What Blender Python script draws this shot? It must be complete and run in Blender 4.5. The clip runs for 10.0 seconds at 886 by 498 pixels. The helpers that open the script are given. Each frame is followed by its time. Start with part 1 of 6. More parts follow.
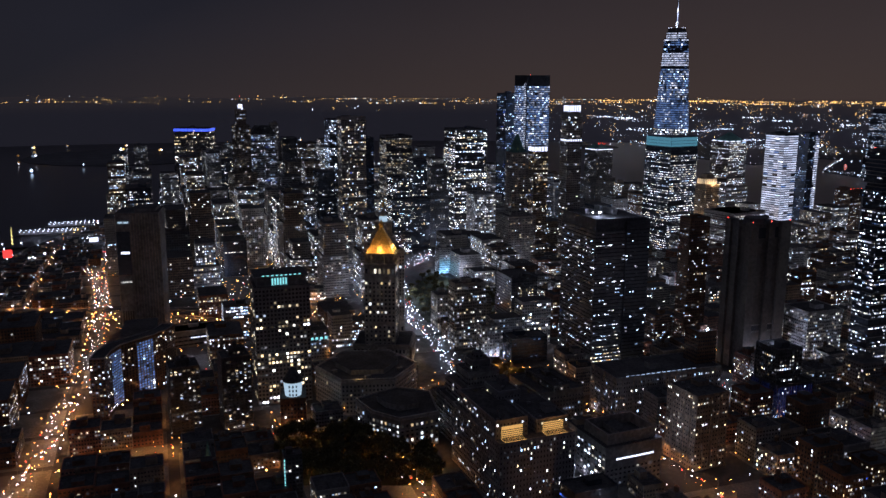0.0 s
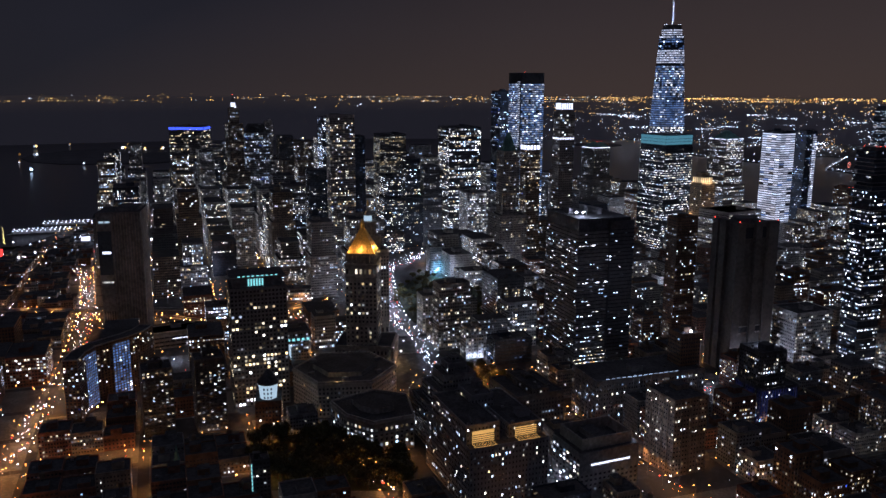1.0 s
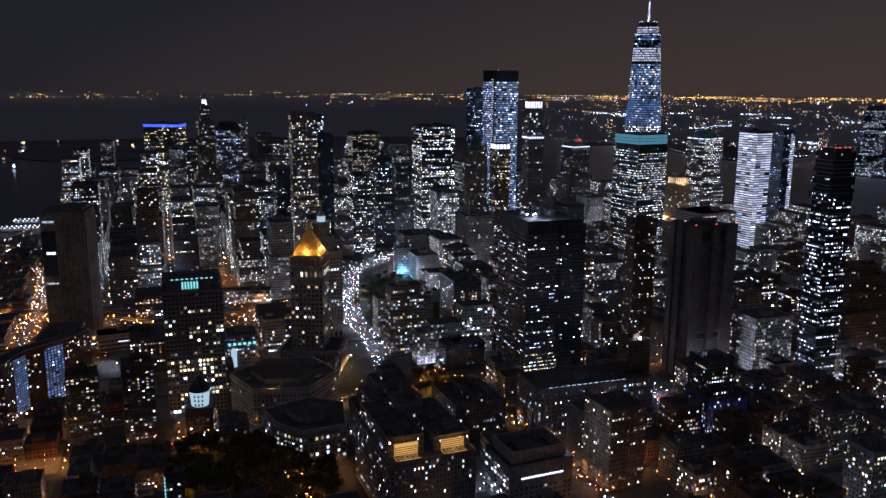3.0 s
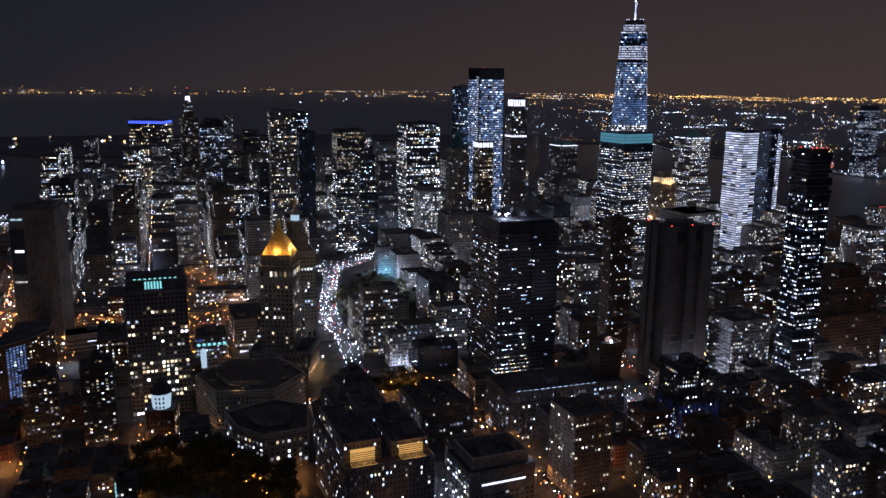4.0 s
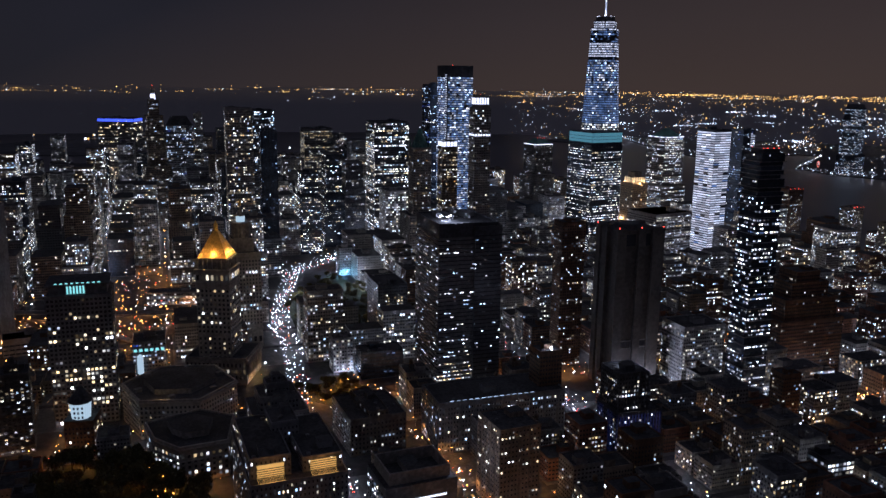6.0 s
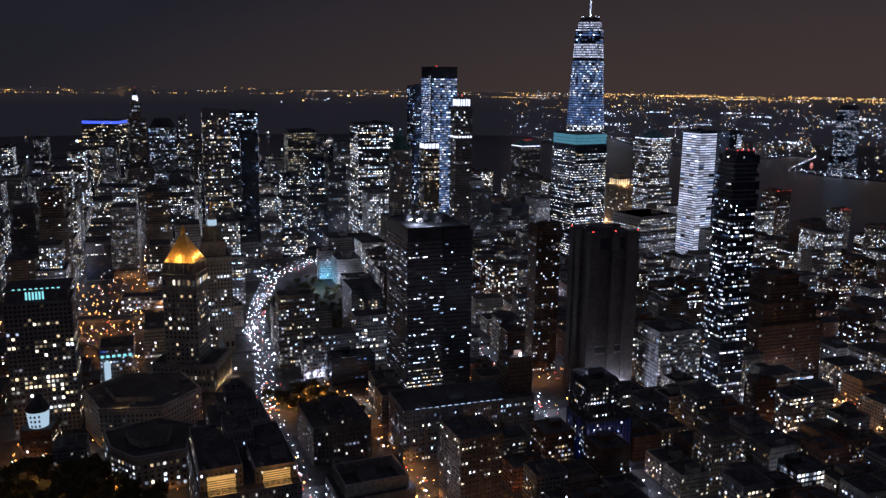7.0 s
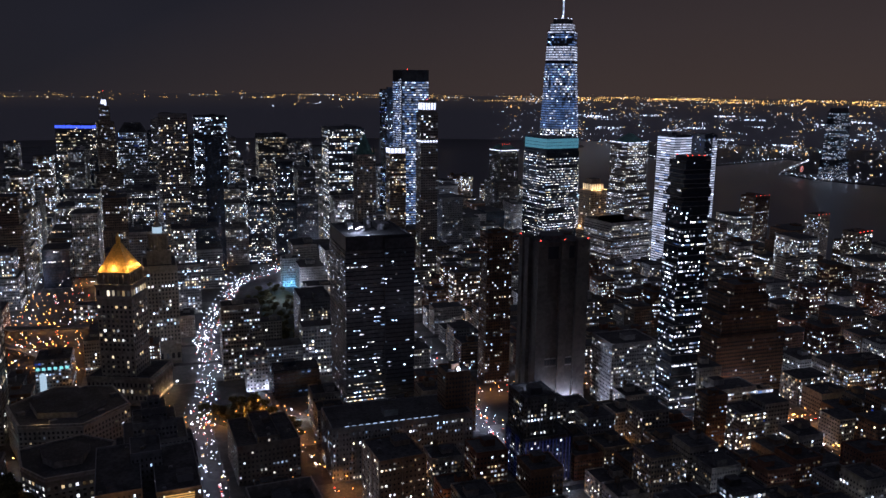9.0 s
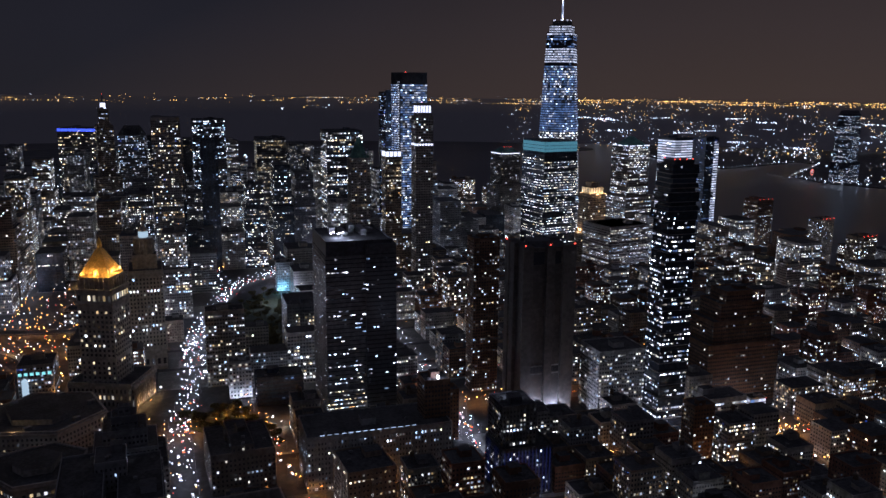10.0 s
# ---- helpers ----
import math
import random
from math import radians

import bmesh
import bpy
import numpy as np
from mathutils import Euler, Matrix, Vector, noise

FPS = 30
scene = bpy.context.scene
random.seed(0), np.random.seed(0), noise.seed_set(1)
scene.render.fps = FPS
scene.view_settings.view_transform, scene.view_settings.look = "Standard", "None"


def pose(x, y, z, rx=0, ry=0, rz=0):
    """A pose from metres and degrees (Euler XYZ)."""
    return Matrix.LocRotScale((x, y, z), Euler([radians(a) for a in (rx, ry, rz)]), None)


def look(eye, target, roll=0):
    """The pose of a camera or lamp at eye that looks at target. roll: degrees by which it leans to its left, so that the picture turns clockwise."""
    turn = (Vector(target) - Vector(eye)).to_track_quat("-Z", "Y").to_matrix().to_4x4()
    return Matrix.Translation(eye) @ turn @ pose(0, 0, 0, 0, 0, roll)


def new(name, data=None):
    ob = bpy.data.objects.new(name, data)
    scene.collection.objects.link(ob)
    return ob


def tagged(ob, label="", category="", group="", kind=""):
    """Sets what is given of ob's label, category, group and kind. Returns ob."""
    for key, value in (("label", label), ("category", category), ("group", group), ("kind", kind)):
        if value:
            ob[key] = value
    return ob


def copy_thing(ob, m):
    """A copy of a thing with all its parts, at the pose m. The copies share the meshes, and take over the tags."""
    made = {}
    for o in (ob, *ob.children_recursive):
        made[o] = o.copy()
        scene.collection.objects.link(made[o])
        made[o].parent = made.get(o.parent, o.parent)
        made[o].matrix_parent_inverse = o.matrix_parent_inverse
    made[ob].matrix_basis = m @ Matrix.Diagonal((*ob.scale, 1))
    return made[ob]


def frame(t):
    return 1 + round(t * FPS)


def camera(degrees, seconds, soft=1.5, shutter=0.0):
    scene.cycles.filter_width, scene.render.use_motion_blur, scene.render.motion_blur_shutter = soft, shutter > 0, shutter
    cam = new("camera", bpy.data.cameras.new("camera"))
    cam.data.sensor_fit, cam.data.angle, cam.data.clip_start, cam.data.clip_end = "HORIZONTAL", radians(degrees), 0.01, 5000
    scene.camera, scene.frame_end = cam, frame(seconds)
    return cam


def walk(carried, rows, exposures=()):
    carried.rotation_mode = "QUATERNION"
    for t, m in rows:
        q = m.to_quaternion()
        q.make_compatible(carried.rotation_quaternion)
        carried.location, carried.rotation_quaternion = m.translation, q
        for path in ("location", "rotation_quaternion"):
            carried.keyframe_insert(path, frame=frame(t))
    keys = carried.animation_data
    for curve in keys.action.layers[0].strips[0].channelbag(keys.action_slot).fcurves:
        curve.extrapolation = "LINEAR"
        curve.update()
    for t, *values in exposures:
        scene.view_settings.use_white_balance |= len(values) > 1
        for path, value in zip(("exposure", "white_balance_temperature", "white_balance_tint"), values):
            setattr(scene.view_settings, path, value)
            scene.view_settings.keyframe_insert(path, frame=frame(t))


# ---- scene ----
cam = camera(56.4, 10.0, 1.5)
PATH = [
    (0, (836.715, 619.363, 318.845), (835.228, 618.085, 318.452), 0.3),
    (0.5, (822.393, 625.933, 318.831), (820.914, 624.646, 318.435), 0.1),
    (1, (808.056, 632.479, 318.809), (806.582, 631.187, 318.411), 0.2),
    (1.5, (793.648, 638.972, 318.781), (792.178, 637.675, 318.382), 0.1),
    (2, (779.143, 645.384, 318.749), (777.675, 644.086, 318.347), 0.2),
    (2.5, (764.522, 651.674, 318.702), (763.053, 650.378, 318.3), 0.3),
    (4, (720.214, 670.048, 318.425), (718.743, 668.756, 318.017), 0.7),
    (4.5, (705.334, 676.126, 318.386), (703.862, 674.835, 317.976), 0.8),
    (5, (690.38, 682.199, 318.358), (688.908, 680.909, 317.947), 0.8),
    (5.5, (675.343, 688.27, 318.333), (673.871, 686.981, 317.92), 0.8),
    (7, (630.031, 706.432, 318.219), (628.558, 705.143, 317.81), 0.7),
    (7.5, (614.965, 712.424, 318.202), (613.492, 711.134, 317.794), 0.6),
    (8, (599.935, 718.368, 318.196), (598.462, 717.077, 317.791), 0.6),
    (8.5, (584.962, 724.29, 318.194), (583.488, 722.999, 317.792), 0.6),
    (9, (570.073, 730.202, 318.194), (568.603, 728.906, 317.793), 0.6),
    (9.5, (555.274, 736.135, 318.198), (553.811, 734.831, 317.8), 0.6),
    (10, (540.509, 742.088, 318.203), (539.061, 740.766, 317.808), 0.5),
]
walk(cam, [(t, look(eye, target, roll)) for t, eye, target, roll in PATH], [(0, 0.08, 5550, 26), (10, 0.08, 5550, 26)])

# ---- night sky: dim city glow, a little warmer towards the horizon ----
world = bpy.data.worlds.new("night_sky")
scene.world = world
world.use_nodes = True
wt = world.node_tree
wt.nodes.clear()
w_out = wt.nodes.new("ShaderNodeOutputWorld")
w_bg = wt.nodes.new("ShaderNodeBackground")
w_ramp = wt.nodes.new("ShaderNodeValToRGB")
w_tc = wt.nodes.new("ShaderNodeTexCoord")
w_sep = wt.nodes.new("ShaderNodeSeparateXYZ")
w_noise = wt.nodes.new("ShaderNodeTexNoise")
w_mix = wt.nodes.new("ShaderNodeMix")
w_mix.data_type = "RGBA"
w_mix.blend_type = "MULTIPLY"
w_mix.inputs[0].default_value = 0.35
w_noise.inputs["Scale"].default_value = 2.5
w_noise.inputs["Detail"].default_value = 3
els = w_ramp.color_ramp.elements
els[0].position, els[0].color = 0.0, (0.0136, 0.0129, 0.0137, 1)
els[1].position, els[1].color = 1.0, (0.050, 0.051, 0.060, 1)
e = els.new(0.06)
e.color = (0.0136, 0.0132, 0.0149, 1)
e = els.new(0.16)
e.color = (0.0114, 0.0114, 0.0132, 1)
e = els.new(0.45)
e.color = (0.029, 0.029, 0.035, 1)
wt.links.new(w_tc.outputs["Generated"], w_sep.inputs[0])
wt.links.new(w_tc.outputs["Generated"], w_noise.inputs["Vector"])
wt.links.new(w_sep.outputs["Z"], w_ramp.inputs[0])
wt.links.new(w_ramp.outputs[0], w_mix.inputs[6])
wt.links.new(w_noise.outputs["Fac"], w_mix.inputs[7])
w_dot = wt.nodes.new("ShaderNodeVectorMath")
w_dot.operation = "DOT_PRODUCT"
w_dot.inputs[1].default_value = (-0.98, -0.2, -1.6)
w_rng = wt.nodes.new("ShaderNodeMapRange")
w_rng.inputs["From Min"].default_value, w_rng.inputs["From Max"].default_value = 0.55, 1.0
w_add = wt.nodes.new("ShaderNodeMix")
w_add.data_type = "RGBA"
w_add.blend_type = "ADD"
w_add.inputs[7].default_value = (0.0225, 0.0130, 0.0056, 1)
wt.links.new(w_tc.outputs["Generated"], w_dot.inputs[0])
wt.links.new(w_dot.outputs["Value"], w_rng.inputs["Value"])
wt.links.new(w_rng.outputs[0], w_add.inputs[0])
wt.links.new(w_mix.outputs[2], w_add.inputs[6])
wt.links.new(w_add.outputs[2], w_bg.inputs[0])
w_bg.inputs[1].default_value = 1.35
wt.links.new(w_bg.outputs[0], w_out.inputs[0])

rng = np.random.default_rng(7)
R = random.Random(11)


# ---- materials ----
def material(name):
    m = bpy.data.materials.new(name)
    m.use_nodes = True
    return m, m.node_tree, m.node_tree.nodes["Principled BSDF"]


def surface(name, colour, rough=0.85, scale=0.3, amount=0.35, bump=0.2, metal=0.0, per_object=0.25):
    """A matt weathered surface: stains at two scales, a little relief, and a shade of its own for each object."""
    m, nt, b = material(name)
    tc = nt.nodes.new("ShaderNodeTexCoord")
    n1 = nt.nodes.new("ShaderNodeTexNoise")
    n1.inputs["Scale"].default_value, n1.inputs["Detail"].default_value = scale, 6
    n2 = nt.nodes.new("ShaderNodeTexNoise")
    n2.inputs["Scale"].default_value, n2.inputs["Detail"].default_value = scale * 0.12, 3
    info = nt.nodes.new("ShaderNodeObjectInfo")
    add = nt.nodes.new("ShaderNodeMath")
    add.operation = "ADD"
    mul = nt.nodes.new("ShaderNodeMath")
    mul.operation = "MULTIPLY_ADD"
    mul.inputs[1].default_value = per_object
    ramp = nt.nodes.new("ShaderNodeValToRGB")
    dark = tuple(c * (1 - amount) for c in colour)
    light = tuple(min(1, c * (1 + amount)) for c in colour)
    ramp.color_ramp.elements[0].position, ramp.color_ramp.elements[0].color = 0.7, (*dark, 1)
    ramp.color_ramp.elements[1].position, ramp.color_ramp.elements[1].color = 1.35, (*light, 1)
    half = nt.nodes.new("ShaderNodeMath")
    half.operation = "MULTIPLY"
    half.inputs[1].default_value = 0.75
    for n in (n1, n2):
        nt.links.new(tc.outputs["Object"], n.inputs["Vector"])
    nt.links.new(n1.outputs["Fac"], add.inputs[0])
    nt.links.new(n2.outputs["Fac"], add.inputs[1])
    nt.links.new(info.outputs["Random"], mul.inputs[0])
    nt.links.new(add.outputs[0], mul.inputs[2])
    nt.links.new(mul.outputs[0], half.inputs[0])
    nt.links.new(half.outputs[0], ramp.inputs[0])
    nt.links.new(ramp.outputs[0], b.inputs["Base Color"])
    bp = nt.nodes.new("ShaderNodeBump")
    bp.inputs["Strength"].default_value = bump
    nt.links.new(n1.outputs["Fac"], bp.inputs["Height"])
    nt.links.new(bp.outputs[0], b.inputs["Normal"])
    b.inputs["Roughness"].default_value, b.inputs["Metallic"].default_value = rough, metal
    return m


def glow(name, colour, low, high, power=1.0, house=0.0, drift=0.0):
    """Something that gives off light, each piece with a brightness of its own between low and high.
    house: how far whole buildings differ in brightness; drift: how far single pieces lean to a warmer or cooler tint."""
    m, nt, b = material(name)
    geo = nt.nodes.new("ShaderNodeNewGeometry")
    pw = nt.nodes.new("ShaderNodeMath")
    pw.operation = "POWER"
    pw.inputs[1].default_value = power
    rng_map = nt.nodes.new("ShaderNodeMapRange")
    rng_map.inputs["To Min"].default_value, rng_map.inputs["To Max"].default_value = low, high
    nt.links.new(geo.outputs["Random Per Island"], pw.inputs[0])
    nt.links.new(pw.outputs[0], rng_map.inputs["Value"])
    b.inputs["Base Color"].default_value = (0.05, 0.05, 0.05, 1)
    b.inputs["Emission Color"].default_value = (*colour, 1)
    level = rng_map.outputs[0]
    if house:
        info = nt.nodes.new("ShaderNodeObjectInfo")
        span = nt.nodes.new("ShaderNodeMapRange")
        span.inputs["To Min"].default_value, span.inputs["To Max"].default_value = 1 - house, 1 + house
        by = nt.nodes.new("ShaderNodeMath")
        by.operation = "MULTIPLY"
        nt.links.new(info.outputs["Random"], span.inputs["Value"])
        nt.links.new(level, by.inputs[0])
        nt.links.new(span.outputs[0], by.inputs[1])
        level = by.outputs[0]
    nt.links.new(level, b.inputs["Emission Strength"])
    if drift:
        spin = nt.nodes.new("ShaderNodeMath")
        spin.operation = "MULTIPLY"
        spin.inputs[1].default_value = 37.0
        frac = nt.nodes.new("ShaderNodeMath")
        frac.operation = "FRACT"
        tint = nt.nodes.new("ShaderNodeMix")
        tint.data_type = "RGBA"
        r, g, bl = colour
        tint.inputs[6].default_value = (min(1, r * (1 + drift)), g, bl * (1 - drift), 1)
        tint.inputs[7].default_value = (r * (1 - drift), g, min(1, bl * (1 + drift)), 1)
        nt.links.new(geo.outputs["Random Per Island"], spin.inputs[0])
        nt.links.new(spin.outputs[0], frac.inputs[0])
        nt.links.new(frac.outputs[0], tint.inputs[0])
        nt.links.new(tint.outputs[2], b.inputs["Emission Color"])
    m.cycles.emission_sampling = "NONE"
    return m


M_DARKGLASS, _nt, _b = material("dark_glass")
_b.inputs["Base Color"].default_value = (0.05, 0.052, 0.06, 1)
_b.inputs["Roughness"].default_value = 0.22
LIT = {
    "warm": glow("lit_window_warm", (1.0, 0.68, 0.33), 0.02, 3.0, 3.4, 0.6, 0.25),
    "cream": glow("lit_window_cream", (1.0, 0.88, 0.66), 0.02, 3.6, 3.4, 0.6, 0.2),
    "white": glow("lit_window_white", (0.88, 0.93, 1.0), 0.02, 4.0, 3.4, 0.6, 0.15),
    "cool": glow("lit_window_cool", (0.58, 0.76, 1.0), 0.02, 3.4, 3.2, 0.6, 0.2),
    "amber": glow("lit_window_amber", (1.0, 0.46, 0.12), 0.02, 1.6, 3.0, 0.6, 0.2),
    "blue": glow("lit_window_blue", (0.10, 0.22, 1.0), 0.02, 1.0, 2.5, 0.5),
    "evenblue": glow("lit_floor_blue", (0.30, 0.52, 1.0), 0.12, 0.52, 1.5, 0.1, 0.1),
    "evenwhite": glow("lit_floor_white", (0.84, 0.91, 1.0), 0.28, 1.05, 1.3, 0.1, 0.06),
}
WINDOW_MATS = [M_DARKGLASS] + [LIT[k] for k in ("warm", "cream", "white", "cool", "amber", "blue", "evenblue", "evenwhite")]
TONES = {  # chance of warm, cream, white, cool, amber, blue, even blue and even white among the lit
    "home": (0.36, 0.32, 0.20, 0.07, 0.04, 0.01, 0, 0),
    "office": (0.13, 0.40, 0.33, 0.14, 0, 0, 0, 0),
    "cold": (0.01, 0.08, 0.42, 0.48, 0, 0.01, 0, 0),
    "gold": (0.60, 0.34, 0.06, 0, 0, 0, 0, 0),
    "bluish": (0, 0.05, 0.16, 0.34, 0, 0.10, 0.35, 0),
    "pale": (0.02, 0.40, 0.50, 0.08, 0, 0, 0, 0),
    "glass_blue": (0, 0, 0.04, 0.08, 0, 0, 0.86, 0.02),
    "glass_white": (0, 0, 0.05, 0.02, 0, 0, 0.03, 0.90),
    "stacked": (0, 0.22, 0.42, 0.10, 0, 0, 0.08, 0.18),
    "glass_mix": (0, 0.02, 0.12, 0.14, 0, 0, 0.54, 0.18),
}
WALLS = {
    "limestone": surface("limestone", (0.30, 0.28, 0.25)),
    "tan_brick": surface("tan_brick", (0.24, 0.19, 0.14)),
    "red_brick": surface("red_brick", (0.19, 0.095, 0.065)),
    "brown_brick": surface("brown_brick", (0.15, 0.085, 0.05)),
    "concrete": surface("concrete", (0.26, 0.25, 0.24)),
    "grey_stone": surface("grey_stone", (0.20, 0.20, 0.20)),
    "white_brick": surface("white_brick", (0.40, 0.39, 0.37)),
    "dark_metal": surface("dark_metal_cladding", (0.075, 0.078, 0.088), 0.4, metal=0.2),
    "curtain_wall": surface("curtain_wall_glass", (0.06, 0.075, 0.098), 0.18, metal=0.2),
    "brown_granite": surface("brown_granite", (0.10, 0.088, 0.078), 0.6),
}
M_ROOF = surface("roof_felt", (0.055, 0.055, 0.055), 0.9, 0.4, 0.5)
M_TANK = surface("weathered_timber", (0.12, 0.085, 0.055))
M_METAL = surface("galvanised_metal", (0.22, 0.22, 0.22), 0.5, metal=0.5)
M_ASPHALT = surface("asphalt", (0.055, 0.053, 0.052), 0.75, 0.15, 0.4, per_object=0)
M_PAVE = surface("pavement_concrete", (0.17, 0.165, 0.155), 0.85, 0.4, 0.3, per_object=0)
M_SCRUB = surface("shore_scrub", (0.10, 0.10, 0.10), 0.95, 0.02, 0.3, per_object=0)
M_GRASS = surface("park_lawn", (0.045, 0.055, 0.022), 0.95, 0.3, 0.5, per_object=0)
M_LEAF = surface("tree_leaves", (0.085, 0.075, 0.025), 0.8, 0.8, 0.5)
M_BARK = surface("tree_bark", (0.07, 0.05, 0.035))
M_WATER, _nt, _b = material("harbour_water")
_b.inputs["Base Color"].default_value = (0.034, 0.034, 0.040, 1)
_b.inputs["Roughness"].default_value = 0.3
_n = _nt.nodes.new("ShaderNodeTexNoise")
_n.inputs["Scale"].default_value, _n.inputs["Detail"].default_value = 0.05, 8
_t = _nt.nodes.new("ShaderNodeTexCoord")
_bp = _nt.nodes.new("ShaderNodeBump")
_bp.inputs["Strength"].default_value, _bp.inputs["Distance"].default_value = 0.2, 1.0
_nt.links.new(_t.outputs["Object"], _n.inputs["Vector"])
_nt.links.new(_n.outputs["Fac"], _bp.inputs["Height"])
_nt.links.new(_bp.outputs[0], _b.inputs["Normal"])
G_WHITE = glow("lamp_white", (0.80, 0.89, 1.0), 3, 40, 3.0, 0, 0.15)
G_SODIUM = glow("lamp_sodium", (1.0, 0.38, 0.06), 3, 34, 3.0)
G_RED = glow("lamp_red", (1.0, 0.06, 0.03), 2, 6)
G_GREEN = glow("lamp_green", (0.1, 1.0, 0.45), 4, 12)
G_BLUE = glow("lamp_blue", (0.15, 0.3, 1.0), 4, 12)


# ---- mesh helpers ----
class Shell:
    """Collects vertices and faces, with a material slot for each face."""

    def __init__(self):
        self.v, self.f, self.m = [], [], []

    def quad(self, a, b, c, d, slot=0):
        n = len(self.v)
        self.v += [a, b, c, d]
        self.f.append((n, n + 1, n + 2, n + 3))
        self.m.append(slot)

    def box(self, x0, x1, y0, y1, z0, z1, slot=0, top=None, bottom=False):
        n = len(self.v)
        self.v += [(x0, y0, z0), (x1, y0, z0), (x1, y1, z0), (x0, y1, z0), (x0, y0, z1), (x1, y0, z1), (x1, y1, z1), (x0, y1, z1)]
        self.f += [(n, n + 1, n + 5, n + 4), (n + 1, n + 2, n + 6, n + 5), (n + 2, n + 3, n + 7, n + 6), (n + 3, n, n + 4, n + 7), (n + 4, n + 5, n + 6, n + 7)]
        self.m += [slot] * 4 + [slot if top is None else top]
        if bottom:
            self.f.append((n + 3, n + 2, n + 1, n))
            self.m.append(slot)

    def parapet(self, x0, x1, y0, y1, z, h=1.1, t=0.5, slot=0):
        self.box(x0, x1, y0, y0 + t, z, z + h, slot)
        self.box(x0, x1, y1 - t, y1, z, z + h, slot)
        self.box(x0, x0 + t, y0 + t, y1 - t, z, z + h, slot)
        self.box(x1 - t, x1, y0 + t, y1 - t, z, z + h, slot)

    def prism(self, ring, z0, z1, slot=0, top=None, ring1=None):
        """A prism on a ring of (x, y), with another ring on top where it tapers."""
        n, k = len(self.v), len(ring)
        ring1 = ring1 or ring
        self.v += [(x, y, z0) for x, y in ring] + [(x, y, z1) for x, y in ring1]
        for i in range(k):
            j = (i + 1) % k
            self.f.append((n + i, n + j, n + k + j, n + k + i))
            self.m.append(slot)
        self.f.append(tuple(range(n + k, n + 2 * k)))
        self.m.append(slot if top is None else top)

    def mesh(self, name, mats):
        me = bpy.data.meshes.new(name)
        me.from_pydata(self.v, [], self.f)
        for m in mats:
            me.materials.append(m)
        me.polygons.foreach_set("material_index", self.m)
        me.update()
        return me


def circle(r, n, x=0.0, y=0.0, turn=0.0):
    return [(x + r * math.cos(turn + 2 * math.pi * i / n), y + r * math.sin(turn + 2 * math.pi * i / n)) for i in range(n)]


def part(name, shell, mats, parent, label="", kind=""):
    """One mesh as a part of a thing."""
    ob = new(name, shell.mesh(name, mats if isinstance(mats, (list, tuple)) else [mats]))
    ob.parent = parent
    return tagged(ob, label, kind=kind)


def root(name, x, y, az, label, category, group="", z=0.0):
    ob = new(name)
    ob.empty_display_size = 2
    ob.matrix_world = pose(x, y, z, 0, 0, -az)
    return tagged(ob, label, category, group)


